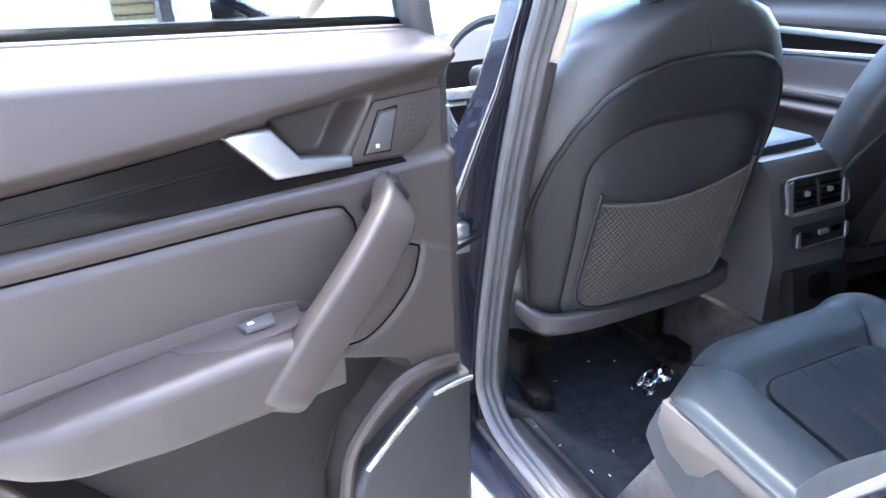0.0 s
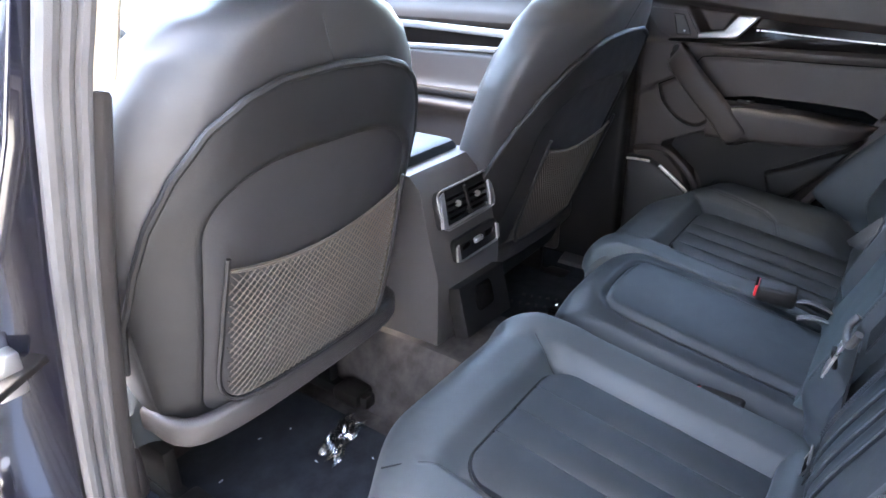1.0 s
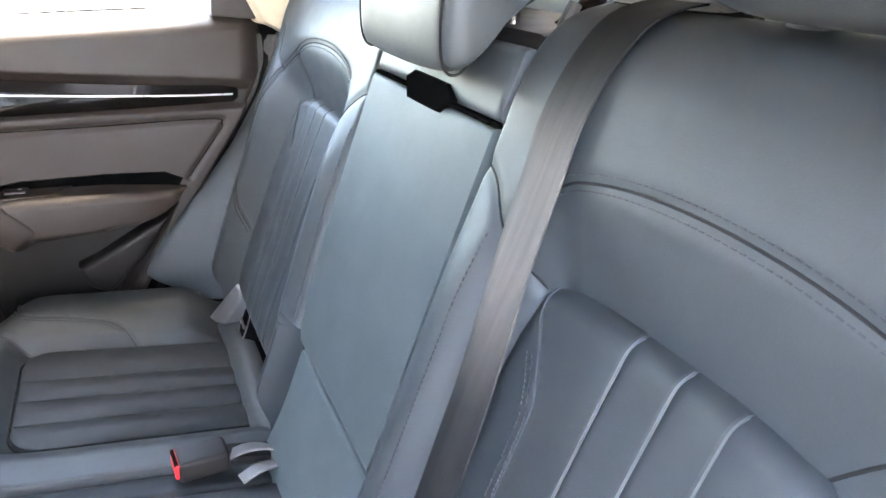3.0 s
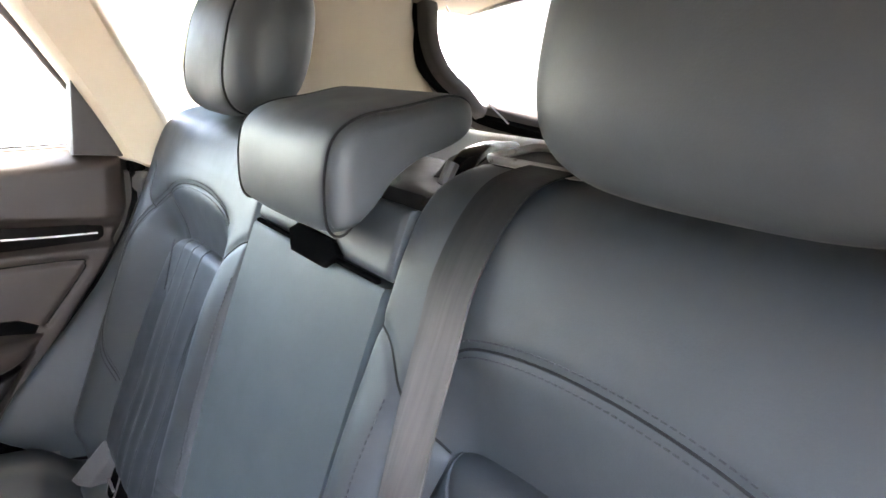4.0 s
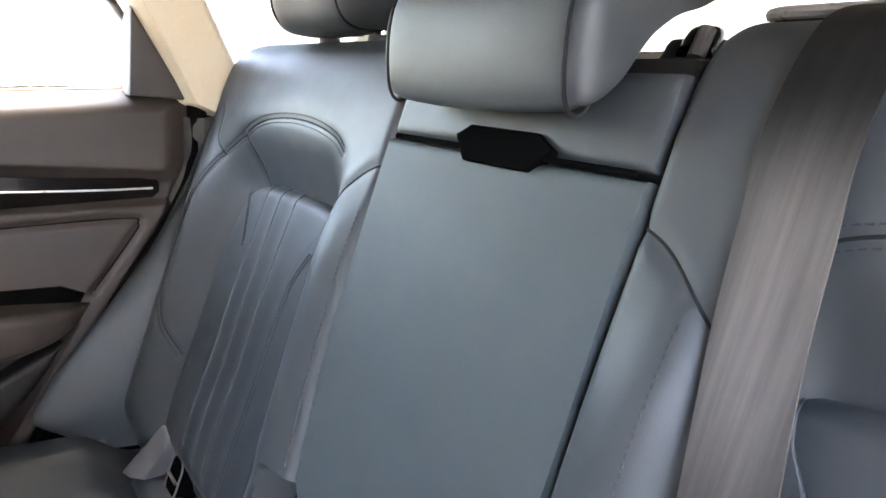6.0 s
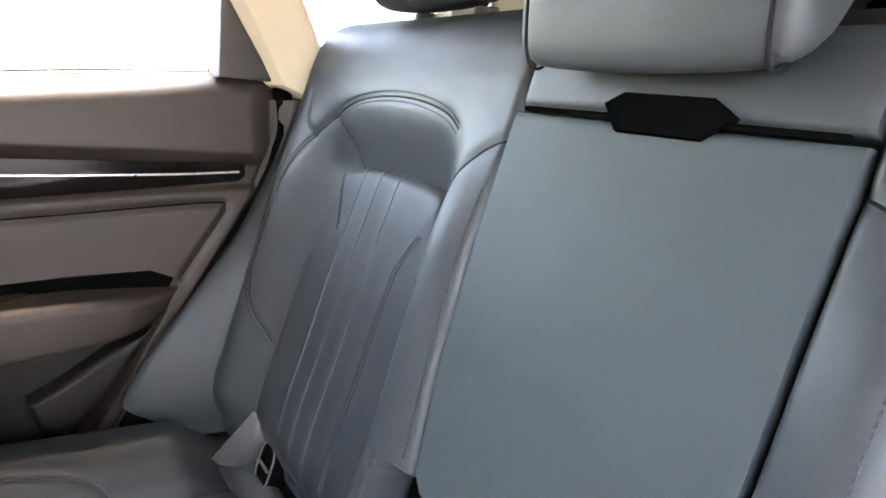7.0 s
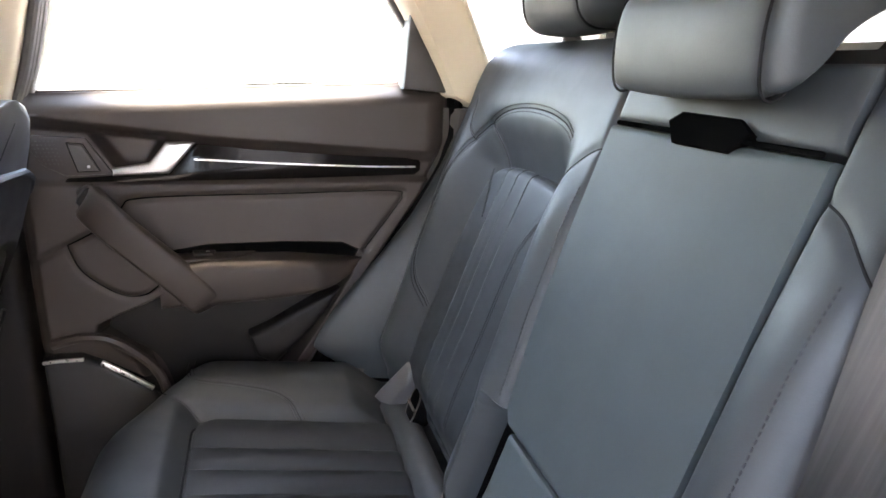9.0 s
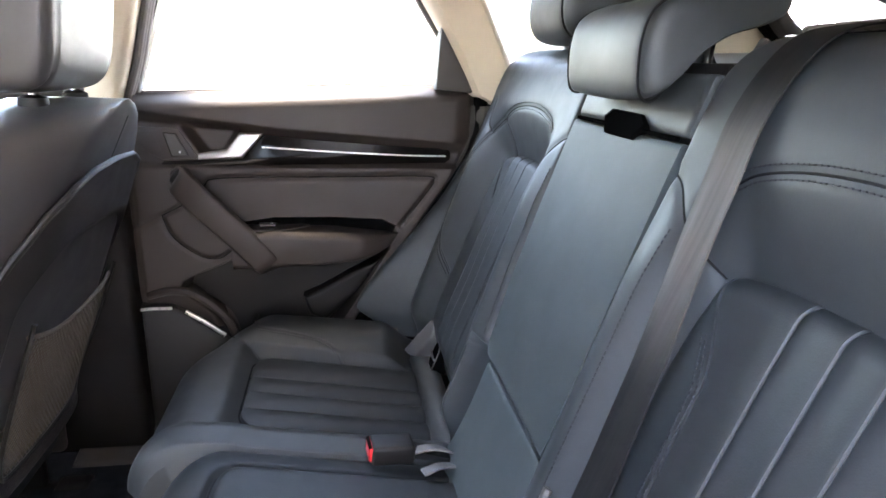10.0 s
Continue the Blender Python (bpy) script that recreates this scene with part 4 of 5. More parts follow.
def roof():
    top = thing("ceiling", "beige cloth headliner of the car", "headliner", kind="structure")
    def f(u, v):
        x, y = -0.63 + 1.26 * u, -0.80 + 1.90 * v
        z = 1.505 - 0.05 * (x / 0.63) ** 2 - 0.055 * ss(-0.3, -0.8, y) - 0.10 * ss(0.7, 1.1, y)
        return x, y, z
    F = grid(f, 40, 40)
    B = F.copy()
    B[..., 2] += 0.05
    part("headliner", shell(F, B), HEADLINER, top)
    part("roof_skin", shell(B + (0, 0, 0.035), B + (0, 0, 0.004)), PAINT, top)


roof()


def rear_end():
    top = thing("tailgate", "tailgate with a sloping rear window in a dark frame", "car tailgate", kind="structure")
    rim = spline([(0.58, -0.64, 1.485), (0.635, -0.665, 1.41), (0.640, -0.690, 1.31), (0.632, -0.765, 1.235), (0.590, -0.880, 1.170), (0.0, -0.94, 1.13), (-0.590, -0.880, 1.170), (-0.632, -0.765, 1.235),
                  (-0.640, -0.690, 1.31), (-0.635, -0.665, 1.41), (-0.58, -0.64, 1.485), (0, -0.66, 1.485)], 6, True)
    part("window_frame", sweep(np.vstack([rim, rim[:1]]), rrect(0.110, 0.030, 0.012), up=(0, 0.82, -0.57)), PLASTIC, top)
    part("window_rubber", sweep(np.vstack([rim, rim[:1]]) + (0, 0.018, 0.004), circle(0.018, 8), up=(0, 0.82, -0.57)), RUBBER, top)
    g = part("rear_glass", shell(grid(lambda u, v: (-0.64 + 1.28 * u, -0.97 + 0.24 * v, 1.13 + 0.35 * v), 4, 4), grid(lambda u, v: (-0.64 + 1.28 * u, -0.974 + 0.24 * v, 1.133 + 0.35 * v), 4, 4)), PRIVACY, top)
    g.visible_shadow = False
    part("lower_panel", rbox((1.36, 0.08, 0.85), (0, -1.01, 0.69), 0.02, 2), PLASTIC, top)
    cover = thing("load_cover", "pale load cover cassette behind the rear seats", "load cover")
    part("cassette", sweep([(-0.60, -0.42, 1.175), (0.60, -0.42, 1.175)], rrect(0.075, 0.060, 0.02), up=(0, 0, 1)), BRIGHT, cover)
    part("cord", sweep(spline([(0.59, -0.70, 1.42), (0.50, -0.73, 1.25), (0.43, -0.75, 1.185)], 5), circle(0.0015, 6)), BRIGHT, cover, "thin pale lifting cord")
    part("blind", rbox((1.20, 0.52, 0.010), (0, -0.70, 1.12), 0.004), PLASTIC, cover)


rear_end()

windscreen = thing("windscreen", "raked front windscreen", "windscreen", kind="structure")
wg = part("glass", shell(grid(lambda u, v: (-0.66 + 1.32 * u, 2.15 - 1.08 * v, 1.06 + 0.36 * v), 4, 4), grid(lambda u, v: (-0.66 + 1.32 * u, 2.154 - 1.08 * v, 1.064 + 0.36 * v), 4, 4)), GLASS, windscreen)
wg.visible_shadow = False
for sx in (-1, 1):
    part("a_pillar", sweep([(sx * 0.72, 2.15, 1.05), (sx * 0.68, 1.6, 1.25), (sx * 0.64, 1.05, 1.43)], rrect(0.07, 0.06, 0.02), up=(0, 0, 1)), BEIGE, windscreen)


# ---- rear doors ----
def belt_z(y):
    return 1.128 - 0.048 * (np.asarray(y, float) - 0.0)


REAR_EDGE = ((0.30, 0.33), (0.36, 0.30), (0.45, 0.245), (0.60, 0.160), (0.768, 0.058), (0.945, -0.062), (1.03, -0.098), (1.14, -0.100))
FRONT_EDGE = ((0.30, 0.600), (0.60, 0.606), (0.90, 0.612), (1.04, 0.614), (1.075, 0.610), (1.10, 0.595), (1.15, 0.56))


def rear_y(z):
    return lerp(z, *zip(*REAR_EDGE))


def front_y(z):
    return lerp(z, *zip(*FRONT_EDGE))


CREASE = ((-0.10, 1.003), (-0.042, 1.009), (0.30, 1.033), (0.612, 1.068), (0.75, 1.085))


def door_relief(y, z):
    """How far the inner skin stands into the cabin."""
    zc = lerp(y, *zip(*CREASE))
    h = 0.030 * (0.75 * ss(belt_z(y) + 0.004, belt_z(y) - 0.030, z) + 0.25 * ss(belt_z(y), zc + 0.012, z)) * ss(zc - 0.016, zc + 0.012, z) * (0.25 + 0.75 * ss(0.0, 0.05, y - rear_y(z)))          # shoulder above the crease
    h = h + 0.014 * ss(0.972, 0.960, z) * ss(0.60, 0.70, z)
    pocket = ss(0.0, 0.02, 0.776 + (0.44 - y) * 0.06 - z) * ss(0.035, 0.055, y - rear_y(z)) * ss(0.012, -0.012, y - lerp(z, (0.40, 0.55, 0.64, 0.68, 0.70, 0.72, 0.735, 0.75, 0.765, 0.78), (0.41, 0.42, 0.455, 0.49, 0.515, 0.508, 0.478, 0.440, 0.405, 0.37)))
    h = h - 0.068 * pocket
    h = h - 0.020 * ss(0.02, 0.0, y - rear_y(z)) - 0.012 * ss(0.02, 0.0, front_y(z) - y)
    inset = spline([(0.470, 0.880), (0.462, 0.925), (0.42, 0.940), (0.20, 0.943), (0.012, 0.945), (-0.010, 0.935), (0.0, 0.915), (0.058, 0.838)], 6)
    cup = ss(-0.008, 0.014, (y - 0.393) + 0.65 * (z - 1.030)) * ss(0.008, -0.014, (y - 0.498) - 0.69 * (z - 1.039)) * ss(0.980, 0.994, z) * ss(1.050, 1.034, z - 0.09 * (y - 0.45))
    h = h * (1 - cup) - 0.034 * cup
    h = h - groove(y, z, inset, 0.006, 0.005)
    h = h - groove(y, z, spline([(0.64, 0.815), (0.55, 0.862), (0.505, 0.885)], 4), 0.005, 0.004)
    h = h - groove(y, z, spline([(0.55, 0.862), (0.53, 0.815), (0.48, 0.775), (0.44, 0.770), (0.41, 0.79)], 5), 0.005, 0.004)
    return h


def rear_door(m, name, label):
    place(m)
    X0 = 0.695
    top = thing(name, label, "car door", "rear doors", kind="structure")
    def face(u, v):
        z = 0.30 + v * 0.81
        y = rear_y(z) + u * (front_y(z) - rear_y(z))
        zc = lerp(y, *zip(*CREASE))
        z = np.where(v < 0.8, 0.30 + v / 0.8 * (zc - 0.30), zc + (v - 0.8) / 0.2 * (belt_z(y) - zc))
        yr = rear_y(z) - (0.0 if m == HERE else 0.05) * ss(0.88, 0.76, z)
        y = yr + u * (front_y(z) - yr)
        return X0 - door_relief(y, z) + 0.016 * ss(belt_z(y) - 0.022, belt_z(y), z) ** 1.5, y, z + 0.004 * ss(belt_z(y) - 0.045, belt_z(y), z)
    F = grid(face, 270, 330)
    B = F.copy()
    B[..., 0] = X0 + 0.055
    inner = part("inner_skin", shell(F, B), SOFT, top, sharp=80)
    out = [(0.36, 0.24), (0.16, 0.60), (0.058, 0.768), (-0.062, 0.945), (-0.098, 1.03), (-0.10, 1.142), (0.20, 1.130), (0.56, 1.108), (0.605, 1.08), (0.622, 0.863), (0.618, 0.62), (0.612, 0.47), (0.605, 0.24)]
    if m != HERE:
        out = [(a - 0.05 if b < 1.1 and a < 0.4 else a, b) for a, b in out]
    part("outer_skin", prism(out, lambda a, b, d: (X0 + 0.056 + d, a, b), 0.0, 0.095, 0.03, 4), PAINT, top)
    if m != HERE:
        part("belt_strip", sweep(np.array([(X0 + 0.082, y, 1.1395 - 0.05 * (y + 0.05)) for y in np.linspace(-0.05, 0.585, 8)]), rrect(0.066, 0.014, 0.004), up=(0, 0, 1)), RUBBER, top)
    # window frame and the dark rear corner
    part("window_corner", prism([(-0.008, 1.126), (-0.014, 1.253), (-0.050, 1.19), (-0.092, 1.120)], lambda a, b, d: (X0 - 0.02 - 0.12 * (b - 1.1) - d, a, b), -0.05, 0.0, 0.006), PLASTIC, top)
    up = spline([(-0.098, 1.115), (-0.050, 1.20), (0.0, 1.275), (0.065, 1.365), (0.14, 1.42), (0.32, 1.44), (0.48, 1.435), (0.53, 1.39), (0.565, 1.26), (0.600, 1.09)], 6)
    part("window_frame", sweep(np.column_stack([X0 + 0.045 - 0.14 * np.maximum(0, up[:, 0] * 0 + up[:, 1] - 1.1), up]), rrect(0.030, 0.045, 0.010), up=(1, 0, 0.1)), PLASTIC, top)
    part("window_seal", sweep(np.array([(X0 + 0.045, y, float(belt_z(y)) + 0.000) for y in np.linspace(-0.01, 0.60, 12)]), rrect(0.014, 0.016, 0.004), up=(0, 0, 1)), SOFT, top)
    gl = part("glass", prism([(-0.012, 1.10), (-0.018, 1.25), (0.065, 1.365), (0.14, 1.42), (0.48, 1.435), (0.53, 1.39), (0.60, 1.08)], lambda a, b, d: (X0 + 0.05 + d - 0.14 * max(0, b - 1.1), a, b), 0.0, 0.004, 0.0), REAR_GLASS, top)
    gl.visible_shadow = False
    # seal along the rear edge
    es = np.array([(X0 - 0.006, y - 0.006, z) for z, y in REAR_EDGE[1:]])
    part("edge_seal", sweep(spline(es, 8), circle(0.015, 10), up=(1, 0, 0)), RUBBER, top, "black rubber edge seal")
    # dark glossy trim strip, tapering to the rear
    strip = [(0.545, 0.966), (0.534, 0.959), (0.457, 0.962), (0.38, 0.965), (0.15, 0.969), (-0.035, 0.973), (-0.045, 0.981), (-0.046, 0.995), (-0.040, 1.003), (-0.02, 1.005), (0.10, 1.010),
             (0.25, 1.020), (0.338, 1.030), (0.384, 0.982), (0.468, 0.976), (0.539, 0.972)]
    part("trim_strip", prism(strip, lambda a, b, d: (X0 - d, a, b), -0.012, 0.006, 0.003), GLOSS, inner, "glossy dark trim strip")
    part("strip_upper", prism([(0.336, 1.0285), (0.25, 1.0195), (0.10, 1.0095), (-0.02, 1.0045), (-0.036, 0.999), (0.05, 0.9945), (0.20, 1.000), (0.348, 1.009)], lambda a, b, d: (X0 - d, a, b), 0.0055, 0.0085, 0.0), GLOSS, inner)
    # the glint along the closed door's strip, put in as an aluminium line
    part("strip_glint", sweep(spline([(X0 - 0.0065, 0.345, 1.003), (X0 - 0.0075, 0.20, 0.995), (X0 - 0.0075, 0.05, 0.989), (X0 - 0.0075, -0.035, 0.988)], 6), rrect(0.0030, 0.0036, 0.0011), up=(1, 0, 0)), ALU if m == HERE else GLOSS, inner)
    # switch plate with lock button and small tweeter holes
    plate = part("lock_plate", prism([(0.594, 1.042), (0.507, 1.038), (0.470, 0.979), (0.540, 0.976), (0.570, 0.992), (0.594, 1.026)], lambda a, b, d: (X0 - d, a, b), -0.01, 0.005, 0.002), SOFT, inner)
    part("lock_switch", prism([(0.533, 1.028), (0.512, 1.026), (0.491, 0.986), (0.521, 0.985)], lambda a, b, d: (X0 - 0.005 - d, a, b), 0.0, 0.003, 0.0012), PLASTIC, plate)
    part("lock_symbol", rbox((0.001, 0.004, 0.004), (X0 - 0.0088, 0.505, 0.992), 0.0), BRIGHT, plate, "white lock symbol")
    dots = []
    for i in range(6):
        for j in range(7):
            yy, zz = 0.584 - 0.006 * i - 0.0018 * j, 1.032 - 0.006 * j
            dots.append(((X0 - 0.0052, yy, zz), (0.0005, 0, 0), (0, 0.0009, 0), (0, 0, 0.0009)))
    part("tweeter_holes", boxes(dots), PLASTIC, plate, kind="stuff", smooth=False)
    # angular door lever before its hollow
    part("door_lever", prism([(0.387, 1.032), (0.350, 1.033), (0.341, 1.031), (0.384, 0.981), (0.470, 0.977), (0.470, 0.989), (0.414, 0.998)], lambda a, b, d: (X0 - d, a, b), 0.002, 0.017, 0.005, 3), SATIN, inner, "satin aluminium door lever")
    # armrest and its grip
    # armrest: a flat top, a rounded front edge and a face that tapers to the rear
    rings = []
    for y in np.concatenate([np.linspace(0.405, 0.10, 36), 0.10 - 0.035 * np.sin(np.linspace(0, np.pi / 2, 10))[1:]]):
        e = float(np.sqrt(max(0.0, 1 - (max(0.0, 0.10 - y) / 0.0351) ** 2)))
        zt = float(lerp(y, (0.06, 0.20, 0.33, 0.405), (0.826, 0.840, 0.844, 0.834)))
        low = float(lerp(y, (0.065, 0.085, 0.115, 0.16, 0.25, 0.405), (0.815, 0.796, 0.780, 0.770, 0.765, 0.762)))
        hgt, dep = zt - low, 0.018 + float(lerp(y, (0.065, 0.09, 0.14, 0.22, 0.405), (0.0, 0.026, 0.046, 0.056, 0.060))) * (0.4 + 0.6 * e)
        r = min(0.016, hgt * 0.3)
        k = np.linspace(np.pi / 2, 0, 7)
        top_edge = [(dep - r + r * np.cos(q), zt - 0.004 - r + r * np.sin(q)) for q in k]
        k = np.linspace(0, -np.pi / 2, 5)
        low_edge = [(dep - 0.016 + 0.012 * np.cos(q), zt - hgt + 0.012 + 0.012 * np.sin(q)) for q in k]
        sec = [(-0.01, zt)] + [(0.0, zt)] + top_edge + low_edge + [(-0.01, zt - hgt + 0.004)]
        rings.append([(X0 - d - 0.0, y, z) for d, z in sec])
    arm_ob = part("armrest", loft(rings), SOFT, inner)
    pod = [(0.388, 0.010), (0.378, 0.050), (0.345, 0.054), (0.30, 0.052), (0.262, 0.030), (0.250, 0.012), (0.30, 0.004), (0.37, 0.004)]
    part("switch_pod", prism(pod, lambda a, b, d: (X0 - b, a, 0.8425 + d - 0.06 * b), -0.004, 0.002, 0.001), SOFT, arm_ob)
    part("window_switch", prism([(0.356, 0.020), (0.352, 0.040), (0.322, 0.040), (0.318, 0.022)], lambda a, b, d: (X0 - b, a, 0.8435 + d - 0.06 * b), 0.003, 0.007, 0.002), PLASTIC, arm_ob)
    part("switch_symbol", rbox((0.003, 0.006, 0.001), (X0 - 0.030, 0.330, 0.8492), 0.0), WHITE, arm_ob, "white window symbol")
    # shade above the armrest put in as a black strip, closed door only
    part("arm_shade_strip", prism([(0.408, 0.832), (0.33, 0.842), (0.20, 0.838), (0.078, 0.824), (0.070, 0.838), (0.10, 0.853), (0.20, 0.858), (0.33, 0.858), (0.392, 0.848)], lambda a, b, d: (X0 - d, a, b), 0.004, 0.0165, 0.002), RUBBER if m == HERE else SOFT, inner, "strip above the armrest, black for shade on the closed door")
    grab = np.vstack([spline([(X0 + 0.004, 0.503, 0.938), (X0 - 0.040, 0.500, 0.935), (X0 - 0.058, 0.484, 0.922)], 5), spline([(X0 - 0.064, 0.458, 0.896), (X0 - 0.068, 0.426, 0.866), (X0 - 0.068, 0.388, 0.829)], 4),
                      spline([(X0 - 0.066, 0.356, 0.794), (X0 - 0.058, 0.338, 0.772), (X0 - 0.010, 0.330, 0.758)], 5)])
    part("grab_handle", sweep(grab, rrect(0.054, 0.028, 0.007, 4), up=(1, 0, 0.05)), SOFT, inner, "sloping padded grab handle")
    # speaker with its bright trim, map pocket lip
    spk = part("speaker_cover", prism([(0.604, 0.672), (0.58, 0.674), (0.545, 0.672), (0.515, 0.655), (0.435, 0.598), (0.40, 0.52), (0.41, 0.34), (0.598, 0.33)], lambda a, b, d: (X0 - d, a, b), -0.02, 0.030, 0.010, 3), SHELL, inner)
    part("speaker_trim", sweep(spline([(X0 - 0.033, 0.602, 0.666), (X0 - 0.033, 0.58, 0.668), (X0 - 0.033, 0.54, 0.668)], 5), rrect(0.006, 0.004, 0.001), up=(1, 0, 0)), ALU, spk, "bright metal strip")
    part("speaker_trim", sweep(spline([(X0 - 0.033, 0.513, 0.660), (X0 - 0.033, 0.48, 0.638), (X0 - 0.033, 0.435, 0.604)], 5), rrect(0.008, 0.006, 0.001), up=(1, 0, 0)), ALU, spk, "bright metal strip")
    part("pocket_lip", sweep(spline([(X0 - 0.012, 0.59, 0.690), (X0 - 0.020, 0.54, 0.702), (X0 - 0.020, 0.49, 0.690), (X0 - 0.015, 0.43, 0.63), (X0 - 0.012, 0.41, 0.55)], 6), circle(0.009, 8), up=(1, 0, 0)), SOFT, inner)
    pocket = spline([(0.425, 0.762), (0.30, 0.772), (0.14, 0.779), (0.112, 0.764), (0.205, 0.62), (0.285, 0.50), (0.395, 0.44), (0.405, 0.55), (0.43, 0.63), (0.480, 0.672), (0.512, 0.700), (0.490, 0.728)], 5, True)
    # a flat dark slab set across the pocket's recess
    part("map_pocket", prism([tuple(q) for q in pocket], lambda a, b, d: (X0 + 0.046 - d, a, b), 0.0, 0.008, 0.0), DARK, inner, "dark slab across the map pocket")
    if m == HERE:
        wing = [(0.272, 0.674), (0.235, 0.690), (0.174, 0.725), (0.100, 0.764), (0.125, 0.722), (0.16, 0.677), (0.225, 0.612), (0.258, 0.630)]
        part("pocket_wing", prism(wing, lambda a, b, d: (X0 - d - 0.10 * max(0, 0.2 - a), a, b), -0.046, -0.002, 0.012, 4), DARK, inner)
    # dark joints round the inset panel and the lower skin, a cap on the grab handle's head
    for ln in ([(0.470, 0.880), (0.462, 0.925), (0.42, 0.940), (0.20, 0.943), (0.012, 0.945), (-0.010, 0.935), (0.0, 0.915), (0.058, 0.838)],
               [(0.64, 0.815), (0.55, 0.862), (0.505, 0.885)], [(0.55, 0.862), (0.53, 0.815), (0.48, 0.775), (0.44, 0.770), (0.41, 0.79)]):
        q = spline([p for p in ln if p[0] < 0.60], 8)
        part("joint", sweep(np.column_stack([X0 - door_relief(q[:, 0], q[:, 1]), q]), circle(0.0014, 6), up=(1, 0, 0)), RUBBER, inner)
    part("handle_cap", rbox((0.026, 0.046, 0.034), (X0 - 0.030, 0.497, 0.938), 0.007, 3, (38, 0, 0)), DARK, inner, "dark cap on the handle's head")
    loop = [(0.535, 1.030), (0.511, 1.028), (0.489, 0.984), (0.522, 0.983), (0.535, 1.030)]
    part("switch_gap", sweep([(X0 - 0.0052, y, z) for y, z in loop], circle(0.0009, 6), up=(1, 0, 0)), RUBBER, plate)
    place(HERE)
    return top


OPEN = Matrix.Translation((-0.826, 0.596, 0.040)) @ Matrix.Rotation(radians(-78), 4, "Z") @ Matrix.Translation((0.78, -0.70, 0)) @ MIRROR
rear_door(HERE, "door_1", "closed rear car door, brown-grey skin, dark glossy strip and aluminium lever")
rear_door(OPEN, "door_2", "open rear car door, grey skin, dark glossy strip and aluminium lever")


def check_strap():
    top = thing("door_hardware", "black check strap and hinges between pillar and open door", "door hinge")
    part("arm", sweep(spline([(-0.765, 0.70, 0.80), (-0.84, 0.665, 0.797), (-0.90, 0.64, 0.795)], 5), rrect(0.022, 0.010, 0.002), up=(0, 0, 1)), DARK, top)
    part("bracket", rbox((0.03, 0.03, 0.05), (-0.80, 0.70, 0.80), 0.004), SATIN, top)
    for z in (0.55, 0.98):
        h = part("hinge_leaf", rbox((0.05, 0.022, 0.06), (-0.835, 0.712, z), 0.005), PAINT, top)
        part("hinge_pin", sweep([(-0.815, 0.700, z - 0.035), (-0.815, 0.700, z + 0.035)], circle(0.008, 10), up=(1, 0, 0)), SATIN, h)


check_strap()


def front_door(m, name, label):
    place(m)
    X0 = 0.70
    top = thing(name, label, "car door", "front doors", kind="structure")
    def face(u, v):
        z = 0.34 + v * 0.735
        y = 0.80 + u * 1.0
        h = 0.03 * ss(1.07, 1.0, z) * ss(0.955, 0.985, z) + 0.05 * np.exp(-((z - 0.735) / 0.035) ** 2) * ss(1.7, 1.5, y) + 0.012 * ss(0.90, 0.88, z)
        return X0 - h, y, z
    F = grid(face, 40, 120)
    B = F.copy()
    B[..., 0] = X0 + 0.03
    inner = part("inner_skin", shell(F, B), SOFT, top)
    part("outer_skin", prism([(0.80, 0.28), (0.755, 0.47), (0.73, 0.62), (0.70, 0.863), (0.66, 1.05), (0.66, 1.09), (1.80, 1.05), (1.84, 0.30)], lambda a, b, d: (X0 + 0.031 + d, a, b), 0.0, 0.115, 0.03, 3), PAINT, top)
    part("trim_strip", prism([(0.82, 0.905), (1.75, 0.880), (1.75, 0.985), (0.82, 0.950)], lambda a, b, d: (X0 - d, a, b), -0.01, 0.008, 0.003), GLOSS, inner)
    for (za, zb), w in (((0.946, 0.972), 0.022), ((0.911, 0.884), 0.016)):
        part("accent_strip", sweep([(X0 - 0.012, 0.82, za), (X0 - 0.012, 1.75, zb)], rrect(w, 0.010, 0.003), up=(1, 0, 0)), SATIN, inner, "aluminium strip")
    part("pull_cup", rbox((0.03, 0.40, 0.020), (X0 - 0.045, 1.20, 0.775), 0.006), DARK, inner)
    up = spline([(0.66, 1.09), (0.62, 1.26), (0.60, 1.38), (0.66, 1.43), (0.85, 1.44), (1.08, 1.39), (1.75, 1.07)], 6)
    part("window_frame", sweep(np.column_stack([X0 + 0.03 - 0.14 * np.maximum(0, up[:, 1] - 1.1), up]), rrect(0.030, 0.045, 0.010), up=(1, 0, 0.1)), PAINT, top)
    part("window_seal", sweep([(X0 + 0.03, 0.66, 1.112), (X0 + 0.03, 1.75, 1.080)], rrect(0.150, 0.046, 0.016), up=(0, 0, 1)), DARK, top)
    gl = part("glass", prism([(0.665, 1.085), (0.62, 1.27), (0.60, 1.38), (0.66, 1.43), (0.85, 1.44), (1.08, 1.385), (1.74, 1.06)], lambda a, b, d: (X0 + 0.03 + d - 0.14 * max(0, b - 1.1), a, b), 0.0, 0.004, 0.0), GLASS, top)
    gl.visible_shadow = False
    mir = part("mirror", loft([np.column_stack([X0 + 0.17 + rrect(0.20 * s, 0.13 * s, 0.05 * s)[:, 0], np.full(16, 1.60 + d), 1.13 + rrect(0.20 * s, 0.13 * s, 0.05 * s)[:, 1]]) for s, d in ((0.9, -0.03), (1, 0.0), (0.92, 0.05), (0.6, 0.10))]), PAINT, top)
    part("mirror_glass", prism([tuple(p) for p in rrect(0.175, 0.105, 0.04)], lambda a, b, d: (X0 + 0.17 + a, 1.568 - d, 1.13 + b), 0, 0.003, 0.001), CHROME, mir)
    place(HERE)


